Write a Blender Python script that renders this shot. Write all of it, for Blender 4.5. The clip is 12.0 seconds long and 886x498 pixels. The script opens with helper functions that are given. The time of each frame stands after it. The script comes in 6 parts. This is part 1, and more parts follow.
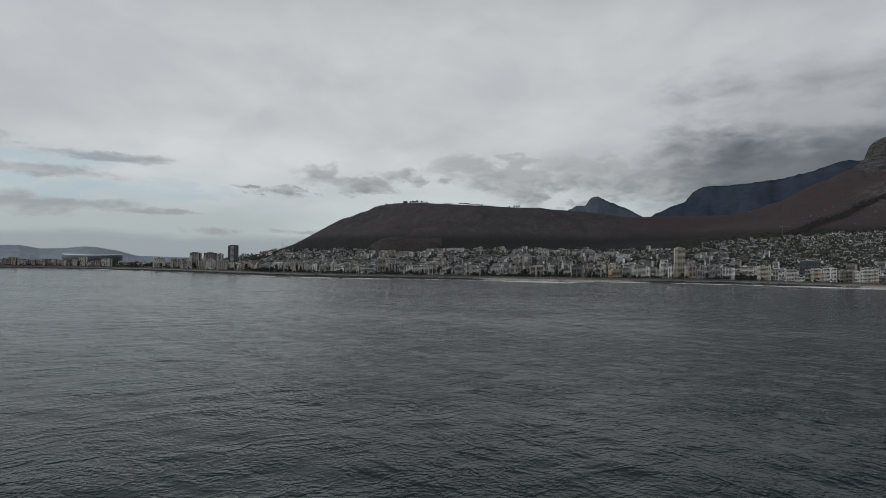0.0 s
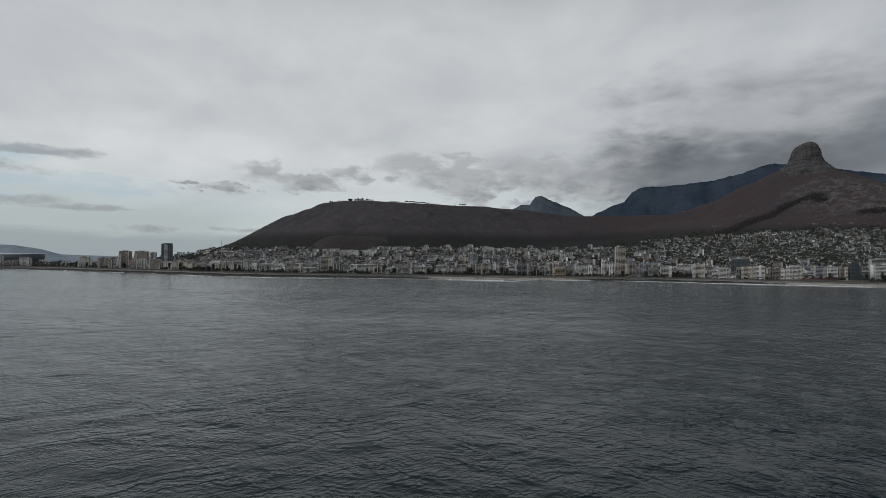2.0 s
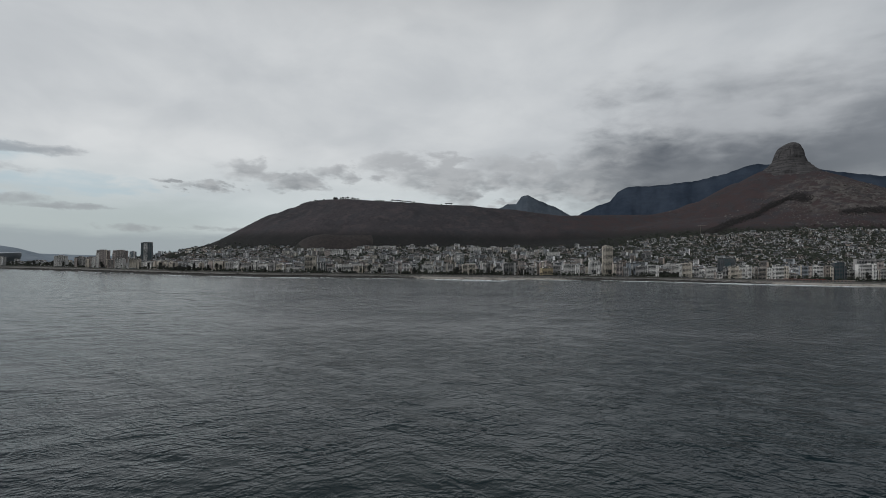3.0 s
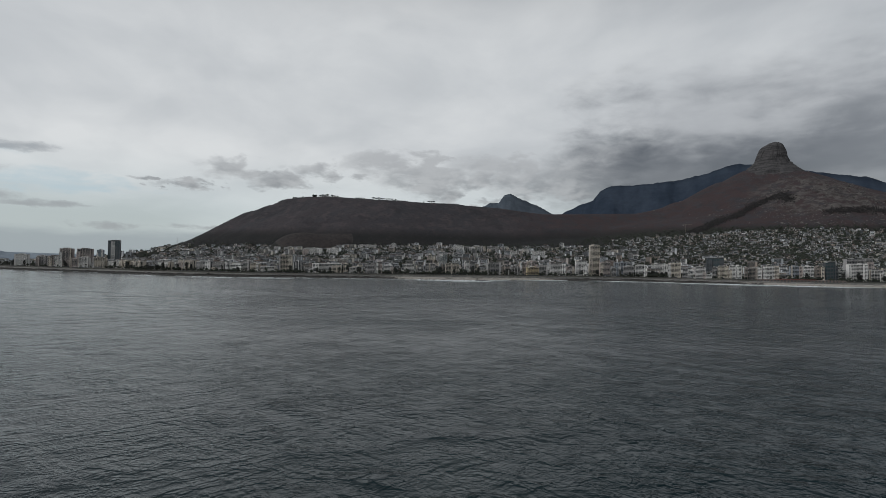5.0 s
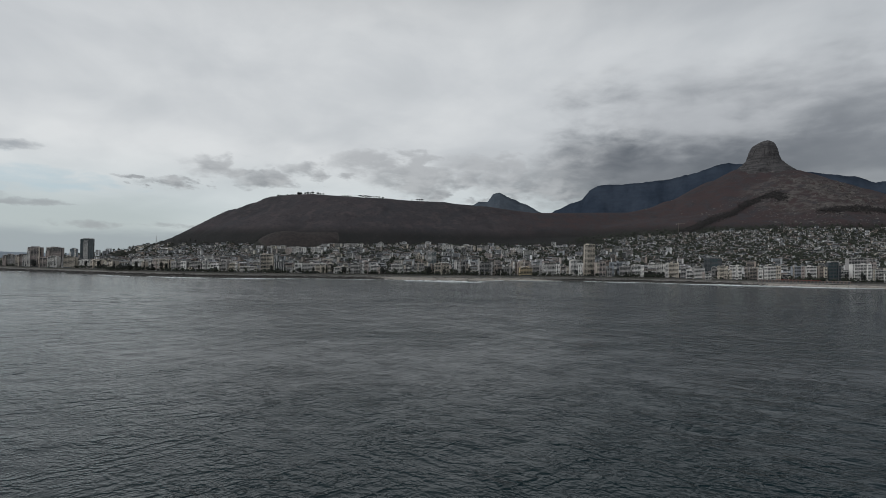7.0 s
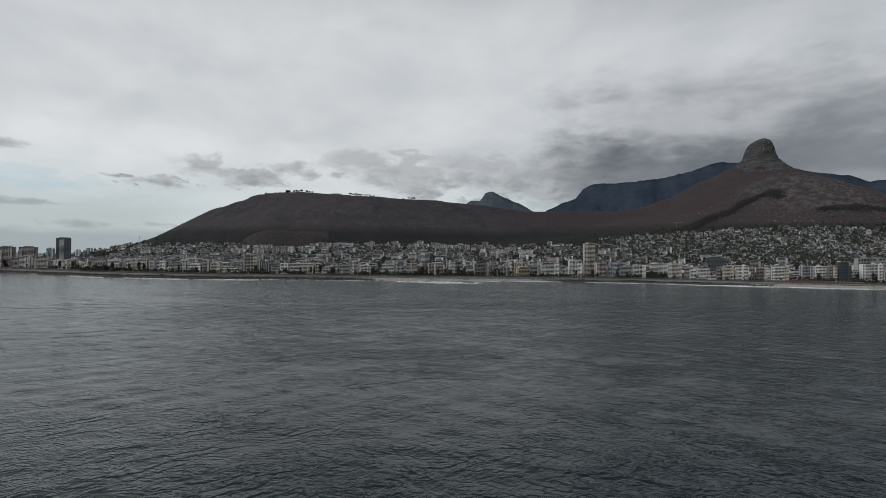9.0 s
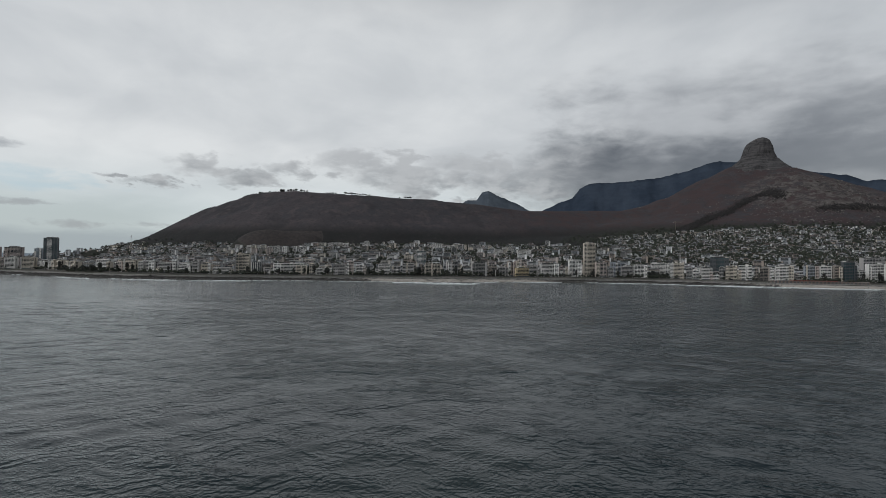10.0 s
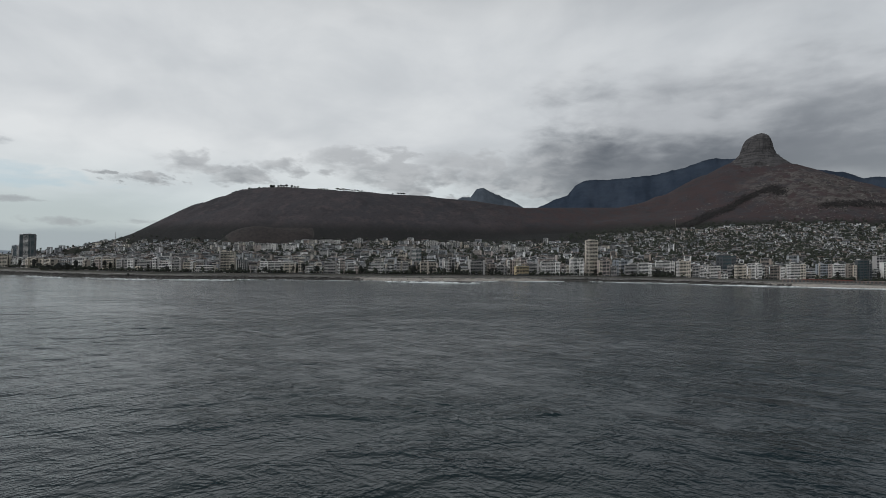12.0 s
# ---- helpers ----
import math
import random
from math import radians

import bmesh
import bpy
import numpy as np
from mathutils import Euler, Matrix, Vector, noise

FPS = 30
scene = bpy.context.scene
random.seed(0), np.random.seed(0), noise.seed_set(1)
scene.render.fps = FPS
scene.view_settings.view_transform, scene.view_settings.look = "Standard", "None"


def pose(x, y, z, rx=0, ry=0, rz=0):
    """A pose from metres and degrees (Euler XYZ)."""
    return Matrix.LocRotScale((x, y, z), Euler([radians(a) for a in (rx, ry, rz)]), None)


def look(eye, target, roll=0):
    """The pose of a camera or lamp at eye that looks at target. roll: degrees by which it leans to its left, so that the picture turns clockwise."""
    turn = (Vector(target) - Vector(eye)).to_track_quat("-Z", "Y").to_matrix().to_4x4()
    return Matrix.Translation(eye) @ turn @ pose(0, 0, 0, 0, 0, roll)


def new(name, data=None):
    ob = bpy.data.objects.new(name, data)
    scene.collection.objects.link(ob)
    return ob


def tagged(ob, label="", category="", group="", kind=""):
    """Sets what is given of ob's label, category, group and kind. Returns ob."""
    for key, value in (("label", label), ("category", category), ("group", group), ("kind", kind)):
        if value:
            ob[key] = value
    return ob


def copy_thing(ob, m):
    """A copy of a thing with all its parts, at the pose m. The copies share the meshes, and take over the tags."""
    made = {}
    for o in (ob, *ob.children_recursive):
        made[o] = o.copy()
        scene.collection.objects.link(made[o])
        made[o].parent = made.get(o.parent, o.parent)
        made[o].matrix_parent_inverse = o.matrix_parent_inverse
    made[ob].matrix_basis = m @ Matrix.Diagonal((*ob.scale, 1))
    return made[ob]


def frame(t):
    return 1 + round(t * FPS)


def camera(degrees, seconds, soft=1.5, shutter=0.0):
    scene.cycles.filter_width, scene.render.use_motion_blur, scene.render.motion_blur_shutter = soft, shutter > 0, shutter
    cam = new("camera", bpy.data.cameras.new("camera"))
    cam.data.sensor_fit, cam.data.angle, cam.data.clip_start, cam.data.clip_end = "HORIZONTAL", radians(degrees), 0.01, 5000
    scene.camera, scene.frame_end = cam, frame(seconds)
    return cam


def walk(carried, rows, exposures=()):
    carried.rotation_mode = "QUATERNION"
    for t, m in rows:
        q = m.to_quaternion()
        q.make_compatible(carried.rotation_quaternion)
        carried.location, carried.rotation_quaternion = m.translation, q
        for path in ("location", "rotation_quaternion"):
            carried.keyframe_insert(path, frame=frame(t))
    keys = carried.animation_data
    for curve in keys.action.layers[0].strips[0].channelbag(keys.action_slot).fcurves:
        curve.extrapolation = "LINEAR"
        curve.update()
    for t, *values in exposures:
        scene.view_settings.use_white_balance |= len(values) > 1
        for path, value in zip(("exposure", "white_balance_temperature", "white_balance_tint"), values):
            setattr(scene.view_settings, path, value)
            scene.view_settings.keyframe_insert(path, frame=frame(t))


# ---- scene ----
# ---------------- camera ----------------
cam = camera(76.45, 12.0, soft=0.5)
PATH = [
    (0, pose(-1586.7, 2959.9, 37.84, 91.511, -0.86, -113.682)),
    (0.5, pose(-1584.5, 2958.2, 37.93, 91.474, -0.84, -115.710)),
    (1, pose(-1582.0, 2956.3, 38.03, 91.440, -0.81, -117.103)),
    (1.5, pose(-1578.6, 2954.1, 38.15, 91.435, -0.77, -118.260)),
    (2, pose(-1573.6, 2951.0, 38.34, 91.425, -0.74, -119.135)),
    (2.5, pose(-1566.4, 2946.7, 38.54, 91.392, -0.74, -119.898)),
    (3, pose(-1556.7, 2941.1, 38.77, 91.375, -0.75, -120.530)),
    (5, pose(-1509.3, 2914.6, 39.83, 91.298, -0.83, -122.378)),
    (5.5, pose(-1496.6, 2907.6, 40.02, 91.284, -0.84, -122.710)),
    (6, pose(-1483.4, 2900.3, 40.16, 91.262, -0.84, -123.046)),
    (6.5, pose(-1470.0, 2893.0, 40.28, 91.260, -0.84, -123.355)),
    (7, pose(-1456.6, 2885.7, 40.41, 91.256, -0.85, -123.630)),
    (9, pose(-1403.3, 2857.0, 41.16, 91.223, -0.81, -124.519)),
    (9.5, pose(-1390.1, 2849.8, 41.28, 91.220, -0.78, -124.750)),
    (10, pose(-1377.0, 2842.7, 41.39, 91.226, -0.77, -124.950)),
    (10.5, pose(-1364.1, 2835.6, 41.53, 91.238, -0.77, -125.170)),
    (11, pose(-1351.2, 2828.6, 41.71, 91.213, -0.78, -125.400)),
    (11.5, pose(-1338.4, 2821.6, 41.92, 91.115, -0.79, -125.566)),
    (12, pose(-1325.5, 2814.7, 42.10, 90.986, -0.78, -125.671)),
]
walk(cam, PATH, [(0, -0.05), (3, 0.02), (7, 0.10), (12, 0.16)])

# ---------------- world: overcast sky with broken low cloud ----------------
SUN_EL, SUN_AZ = 45.0, 85.0          # degrees; azimuth counted from east towards north


class Nodes:
    """Short hand for building node trees."""

    def __init__(self, tree):
        self.tree = tree
        tree.nodes.clear()

    def add(self, kind, **values):
        n = self.tree.nodes.new(kind)
        for key, value in values.items():
            setattr(n, key, value)
        return n

    def put(self, socket, value):
        if isinstance(value, bpy.types.NodeSocket):
            self.tree.links.new(value, socket)
        else:
            socket.default_value = value

    def math(self, op, a, b=0.0, c=0.0, clamp=False):
        n = self.add("ShaderNodeMath", operation=op, use_clamp=clamp)
        for s, v in zip(n.inputs, (a, b, c)):
            self.put(s, v)
        return n.outputs[0]

    def vmath(self, op, a, b=(0, 0, 0)):
        n = self.add("ShaderNodeVectorMath", operation=op)
        self.put(n.inputs[0], a)
        self.put(n.inputs[1], b)
        return n.outputs[0]

    def step(self, v, lo, hi, a=0.0, b=1.0):
        n = self.add("ShaderNodeMapRange", interpolation_type="SMOOTHSTEP")
        for s, x in zip(n.inputs, (v, lo, hi, a, b)):
            self.put(s, x)
        return n.outputs[0]

    def xyz(self, x, y, z=0.0):
        n = self.add("ShaderNodeCombineXYZ")
        for s, v in zip(n.inputs, (x, y, z)):
            self.put(s, v)
        return n.outputs[0]

    def split(self, v):
        n = self.add("ShaderNodeSeparateXYZ")
        self.put(n.inputs[0], v)
        return n.outputs

    def noise(self, v, scale, detail=4.0, rough=0.55, distort=0.0):
        n = self.add("ShaderNodeTexNoise")
        self.put(n.inputs["Vector"], v)
        n.inputs["Scale"].default_value = scale
        n.inputs["Detail"].default_value = detail
        n.inputs["Roughness"].default_value = rough
        n.inputs["Distortion"].default_value = distort
        return n.outputs[0]

    def mix(self, f, a, b):
        n = self.add("ShaderNodeMix", data_type="RGBA")
        self.put(n.inputs[0], f)
        self.put(n.inputs[6], a)
        self.put(n.inputs[7], b)
        return n.outputs[2]

    def ramp(self, f, stops):
        n = self.add("ShaderNodeValToRGB")
        self.put(n.inputs[0], f)
        el = n.color_ramp.elements
        while len(el) < len(stops):
            el.new(0.5)
        for e, (p, c) in zip(el, stops):
            e.position, e.color = p, c
        return n.outputs[0]

    def bump(self, height, distance, strength=1.0):
        n = self.add("ShaderNodeBump")
        self.put(n.inputs["Height"], height)
        n.inputs["Distance"].default_value = distance
        n.inputs["Strength"].default_value = strength
        return n.outputs[0]


world = bpy.data.worlds.new("overcast_sky")
scene.world = world
world.use_nodes = True
w = Nodes(world.node_tree)
way = w.add("ShaderNodeTexCoord").outputs["Generated"]
dx, dy, dz = w.split(w.vmath("NORMALIZE", way))
el = w.math("MULTIPLY", w.math("ARCSINE", dz), 57.2958)                 # height over the horizon
az = w.math("MULTIPLY", w.math("ARCTAN2", dy, dx), 57.2958)             # bearing, east towards north
sky = w.add("ShaderNodeTexSky", sky_type="NISHITA", sun_disc=False, sun_elevation=radians(SUN_EL),
            sun_rotation=radians(90 - SUN_AZ), air_density=1.0, dust_density=2.0, ozone_density=1.5)
clear = w.vmath("MULTIPLY", sky.outputs[0], (0.11, 0.11, 0.11))

# high cloud sheet: streaks laid out on a flat layer, so that they close up towards the horizon
flat = w.math("ADD", w.math("MAXIMUM", dz, 0.0), 0.12)
sheet = w.xyz(w.math("DIVIDE", dx, flat), w.math("DIVIDE", dy, flat))
broad = w.noise(w.vmath("MULTIPLY", sheet, (0.8, 0.8, 1.0)), 0.55, 3.0, 0.5, 0.4)
fine = w.noise(w.vmath("MULTIPLY", sheet, (1.0, 1.3, 1.0)), 1.7, 5.0, 0.5, 0.5)
mottle = w.noise(w.xyz(w.math("MULTIPLY", az, 0.055), w.math("MULTIPLY", el, 0.10)), 1.2, 5.0, 0.55, 0.3)
tone = w.math("ADD", w.math("MULTIPLY", broad, 0.42), w.math("ADD", w.math("MULTIPLY", fine, 0.20), w.math("MULTIPLY", mottle, 0.38)))
# the sheet is thicker away from the sun, towards the mountains in the south
thick = w.step(az, -20.0, -85.0)
tone = w.math("SUBTRACT", tone, w.math("MULTIPLY", thick, 0.06))
high = w.ramp(tone, [(0.28, (0.43, 0.45, 0.465, 1)), (0.46, (0.54, 0.56, 0.575, 1)), (0.62, (0.68, 0.695, 0.70, 1))])
low_glow = w.step(el, 11.0, 3.0)
high = w.mix(w.math("MULTIPLY", low_glow, 0.45), high, (0.51, 0.61, 0.63, 1))

# ragged edges for all the lower cloud: billows, and level layers
px = w.xyz(w.math("MULTIPLY", az, 0.16), w.math("MULTIPLY", el, 0.36))
billow = w.math("SUBTRACT", w.noise(px, 1.7, 8.0, 0.55, 0.25), 0.5)
wisp = w.math("SUBTRACT", w.noise(w.xyz(w.math("MULTIPLY", az, 0.055), w.math("MULTIPLY", el, 0.30)), 2.2, 7.0, 0.56, 0.2), 0.5)
drift = w.math("SUBTRACT", w.noise(w.xyz(w.math("MULTIPLY", az, 0.045), w.math("MULTIPLY", el, 0.15)), 1.7, 4.0, 0.48, 0.2), 0.5)


az_bent = w.math("ADD", az, w.math("MULTIPLY", billow, 16.0))
lift = w.math("ADD", w.math("MULTIPLY", w.math("SUBTRACT", w.noise(px, 2.9, 6.0, 0.58), 0.5), 3.6), w.math("MULTIPLY", wisp, 1.6))


def cloud(places, ragged, by, lo, hi, bent=1.0):
    """Cover of a group of clouds, each (bearing, height, half width, half depth) in degrees, broken up by a noise."""
    best, el_bent = None, w.math("ADD", el, w.math("MULTIPLY", lift, bent))
    for a_, e_, ra, re in places:
        u = w.math("DIVIDE", w.math("SUBTRACT", az_bent, a_), ra)
        v = w.math("DIVIDE", w.math("SUBTRACT", el_bent, e_), re)
        one = w.math("SUBTRACT", 1.0, w.math("ADD", w.math("MULTIPLY", u, u), w.math("MULTIPLY", v, v)))
        best = one if best is None else w.math("MAXIMUM", best, one)
    best = w.math("MAXIMUM", best, -1.5)
    return w.step(w.math("ADD", best, w.math("MULTIPLY", by, ragged)), lo, hi)


# thin bright veil and blue openings, low in the north-east
veil = w.math("MULTIPLY", w.step(w.math("ADD", el, w.math("MULTIPLY", wisp, 3.0)), 6.5, 3.5), w.step(az, -16.0, -4.0))
colour = w.mix(w.math("MULTIPLY", veil, 0.8), high, (0.42, 0.475, 0.48, 1))
gap = cloud([(3.0, 6.3, 5.5, 1.1), (8.5, 6.0, 5.0, 0.9), (13.0, 8.4, 7.0, 1.2), (16.0, 6.2, 4.0, 0.9)], 5.0, wisp, -0.5, 1.3, 0.4)
colour = w.mix(w.math("MULTIPLY", gap, 0.62), colour, (0.40, 0.52, 0.585, 1))
streak = cloud([(17.0, 4.5, 7.5, 1.0), (10.0, 4.7, 5.0, 0.55), (4.0, 4.4, 4.5, 0.28), (13.0, 7.3, 6.5, 0.5), (-2.2, 2.75, 3.2, 0.35), (-9.0, 2.9, 3.0, 0.3),
                (8.0, 8.9, 6.0, 0.4), (20.0, 9.5, 7.0, 1.0)], 5.0, w.math("ADD", w.math("MULTIPLY", wisp, 0.7), w.math("MULTIPLY", billow, 0.4)), -0.5, 1.5, 0.35)
colour = w.mix(w.math("MULTIPLY", streak, 0.75), colour, (0.285, 0.30, 0.32, 1))
base = w.step(w.math("ADD", el, w.math("MULTIPLY", wisp, 2.0)), 2.7, 1.7)
colour = w.mix(w.math("MULTIPLY", base, 0.75), colour, (0.30, 0.345, 0.375, 1))

# low cloud: ragged puffs over the ridge, darker below
cover = cloud([(-12.6, 8.6, 3.4, 1.15), (-16.2, 7.6, 3.0, 0.85), (-8.3, 6.9, 2.6, 0.55), (-5.0, 7.0, 1.0, 0.4), (-20.3, 8.8, 3.2, 0.85), (-26.0, 9.9, 4.2, 1.5),
               (-30.0, 8.4, 4.5, 1.6), (-35.5, 8.4, 5.0, 1.5), (-33.5, 6.7, 3.5, 0.9), (-41.0, 8.3, 5.0, 1.5), (-45.0, 8.8, 5.0, 1.7), (-38.0, 9.7, 5.5, 1.3), (-42.5, 7.3, 5.0, 1.2), (-48.0, 9.6, 5.0, 2.0)], 4.4, billow, -0.5, 1.05, 0.7)
under = w.step(w.math("ADD", el, w.math("MULTIPLY", billow, 9.0)), 11.5, 6.0)
lumpy = w.step(w.noise(px, 2.6, 6.0, 0.55, 0.2), 0.36, 0.66)
puff_col = w.mix(w.math("MULTIPLY", under, lumpy), (0.41, 0.42, 0.43, 1), (0.215, 0.225, 0.238, 1))
colour = w.mix(w.math("MULTIPLY", cover, 0.88), colour, puff_col)

# grey sheet and dark bank that hang over the table mountain
top = w.math("ADD", el, w.math("ADD", w.math("MULTIPLY", drift, 9.0), w.math("MULTIPLY", billow, 3.5)))
sheet_on = w.math("MULTIPLY", w.step(top, 20.0, 13.0), w.step(w.math("ADD", az, w.math("MULTIPLY", billow, 16.0)), -42.0, -56.0))
colour = w.mix(w.math("MULTIPLY", sheet_on, 0.75), colour, w.mix(w.step(w.math("ADD", w.math("MULTIPLY", drift, 1.5), w.math("MULTIPLY", billow, 0.5)), -0.22, 0.22), (0.21, 0.22, 0.235, 1), (0.34, 0.35, 0.365, 1)))
bank = w.math("MULTIPLY", w.step(top, 14.6, 9.4), w.step(w.math("ADD", az, w.math("MULTIPLY", billow, 10.0)), -40.5, -53.5))
bank_col = w.mix(w.step(w.math("ADD", w.math("MULTIPLY", drift, 1.5), w.math("MULTIPLY", billow, 0.45)), -0.2, 0.24), (0.088, 0.094, 0.105, 1), (0.160, 0.168, 0.180, 1))
colour = w.mix(w.math("MULTIPLY", bank, w.step(az, -74.0, -56.0, 0.5, 0.95)), colour, bank_col)

# added dimming overhead and to the south, mostly unseen, to darken the near sea
over = w.step(el, 20.0, 37.0, 1.0, 0.45)
south = w.math("MULTIPLY", w.step(az, -38.0, -80.0), w.step(el, 15.0, 34.0))
shades = []
for k in (0.70, 0.67, 0.63):
    shades.append(w.math("MULTIPLY", over, w.math("SUBTRACT", 1.0, w.math("MULTIPLY", south, k))))
colour = w.vmath("MULTIPLY", colour, w.xyz(*shades))
colour = w.mix(w.step(dz, -0.005, -0.03), colour, (0.16, 0.18, 0.19, 1))
part_clear = w.mix(0.93, clear, colour)
bg = w.add("ShaderNodeBackground")
w.put(bg.inputs[0], part_clear)
bg.inputs[1].default_value = 1.0
w.put(w.add("ShaderNodeOutputWorld").inputs[0], bg.outputs[0])

sun = new("sun", bpy.data.lights.new("sun", "SUN"))
sun.data.energy, sun.data.angle, sun.data.color = 1.1, radians(60), (0.95, 0.975, 1.0)
sun.matrix_basis = look((0, 0, 900), (-math.cos(radians(SUN_AZ)) * math.cos(radians(SUN_EL)),
                                      -math.sin(radians(SUN_AZ)) * math.cos(radians(SUN_EL)),
                                      900 - math.sin(radians(SUN_EL))))


# ---------------- materials ----------------
def material(name, build):
    m = bpy.data.materials.new(name)
    m.use_nodes = True
    n = Nodes(m.node_tree)
    shader = n.add("ShaderNodeBsdfPrincipled")
    build(n, shader)
    n.put(n.add("ShaderNodeOutputMaterial").inputs[0], shader.outputs[0])
    return m


def place(n):
    return n.add("ShaderNodeNewGeometry").outputs["Position"]


def plaster(name, colour, spread=0.12, rough=0.85):
    """Painted render: tone differs from house to house, with stains running down."""
    def build(n, s):
        p = place(n)
        stain = n.noise(n.vmath("MULTIPLY", p, (0.5, 0.5, 0.12)), 1.0, 4.0, 0.6)
        grain = n.noise(p, 2.5, 3.0, 0.6)
        r = n.add("ShaderNodeObjectInfo").outputs["Random"]
        k = n.math("ADD", 1.0 - spread, n.math("MULTIPLY", r, 2 * spread))
        k = n.math("MULTIPLY", k, n.math("ADD", 0.74, n.math("MULTIPLY", stain, 0.44)))
        k = n.math("MULTIPLY", k, n.math("ADD", 0.92, n.math("MULTIPLY", grain, 0.16)))
        n.put(s.inputs["Base Color"], n.vmath("MULTIPLY", colour, n.xyz(k, k, k)))
        s.inputs["Roughness"].default_value = rough
        n.put(s.inputs["Normal"], n.bump(grain, 0.03))
    return material(name, build)


def glazing(name, colour=(0.02, 0.025, 0.03)):
    def build(n, s):
        p = place(n)
        v = n.noise(p, 0.6, 2.0, 0.5)
        col = n.mix(n.step(v, 0.45, 0.75), (*colour, 1), (0.05, 0.05, 0.047, 1))
        n.put(s.inputs["Base Color"], col)
        s.inputs["Roughness"].default_value = 0.12
        s.inputs["IOR"].default_value = 1.5
    return material(name, build)


def two_tone(name, a, b, scale, rough=0.9, lo=0.4, hi=0.6, bump=0.0):
    def build(n, s):
        p = place(n)
        v = n.noise(p, scale, 5.0, 0.6)
        g = n.noise(p, scale * 7, 3.0, 0.6)
        r = n.add("ShaderNodeObjectInfo").outputs["Random"]
        k = n.math("MULTIPLY", n.math("ADD", 0.8, n.math("MULTIPLY", r, 0.4)), n.math("ADD", 0.75, n.math("MULTIPLY", g, 0.5)))
        n.put(s.inputs["Base Color"], n.vmath("MULTIPLY", n.mix(n.step(v, lo, hi), (*a, 1), (*b, 1)), n.xyz(k, k, k)))
        s.inputs["Roughness"].default_value = rough
        if bump:
            n.put(s.inputs["Normal"], n.bump(g, bump))
    return material(name, build)


M_WHITE = plaster("white_render", (0.74, 0.725, 0.70), 0.2)
M_CREAM = plaster("cream_render", (0.60, 0.54, 0.46), 0.12)
M_GREY = plaster("grey_concrete", (0.42, 0.405, 0.395), 0.22)
M_BROWN = plaster("brown_brick_face", (0.35, 0.305, 0.27), 0.2)
M_PINK = plaster("pale_pink_render", (0.47, 0.405, 0.375), 0.15)
M_YELLOW = plaster("ochre_render", (0.52, 0.42, 0.27), 0.1)
M_BLUE = plaster("blue_grey_render", (0.36, 0.39, 0.43), 0.15)
M_DARK = plaster("dark_cladding", (0.08, 0.088, 0.095), 0.15)
M_TOWER = plaster("dark_grey_concrete", (0.13, 0.14, 0.15), 0.05)
M_GLASS = glazing("window_glass")
M_GLASSB = glazing("blue_window_glass", (0.03, 0.06, 0.07))
M_ROOF = two_tone("flat_roof_felt", (0.13, 0.13, 0.13), (0.24, 0.235, 0.225), 0.15)
M_BRICK = plaster("dark_brick_wall", (0.20, 0.155, 0.135), 0.1)
M_RED = plaster("red_boarding", (0.20, 0.055, 0.045), 0.1)
M_LEAF = two_tone("dark_leaves", (0.018, 0.023, 0.016), (0.042, 0.048, 0.034), 0.25, 0.85)
M_PINE = two_tone("pine_needles", (0.020, 0.022, 0.020), (0.038, 0.040, 0.036), 0.2, 0.9)
M_BELT = two_tone("plantation_pines", (0.034, 0.032, 0.032), (0.052, 0.047, 0.047), 0.1, 0.95)
M_BARK = two_tone("bark", (0.06, 0.045, 0.035), (0.12, 0.095, 0.075), 0.8)
M_ROCK = two_tone("wet_shore_rock", (0.022, 0.021, 0.02), (0.075, 0.07, 0.062), 0.12, 0.75, bump=0.3)
M_WALL = two_tone("sea_wall_stone", (0.15, 0.145, 0.14), (0.27, 0.26, 0.245), 0.25, 0.9)
M_PAVE = two_tone("promenade_paving", (0.28, 0.27, 0.255), (0.40, 0.385, 0.36), 0.25, 0.9)
M_STEEL = plaster("painted_steel", (0.20, 0.17, 0.14), 0.05, 0.5)
M_MEMBRANE = plaster("roof_membrane", (0.62, 0.66, 0.70), 0.03, 0.5)
M_MESH = plaster("grey_facade_mesh", (0.16, 0.18, 0.20), 0.05, 0.6)


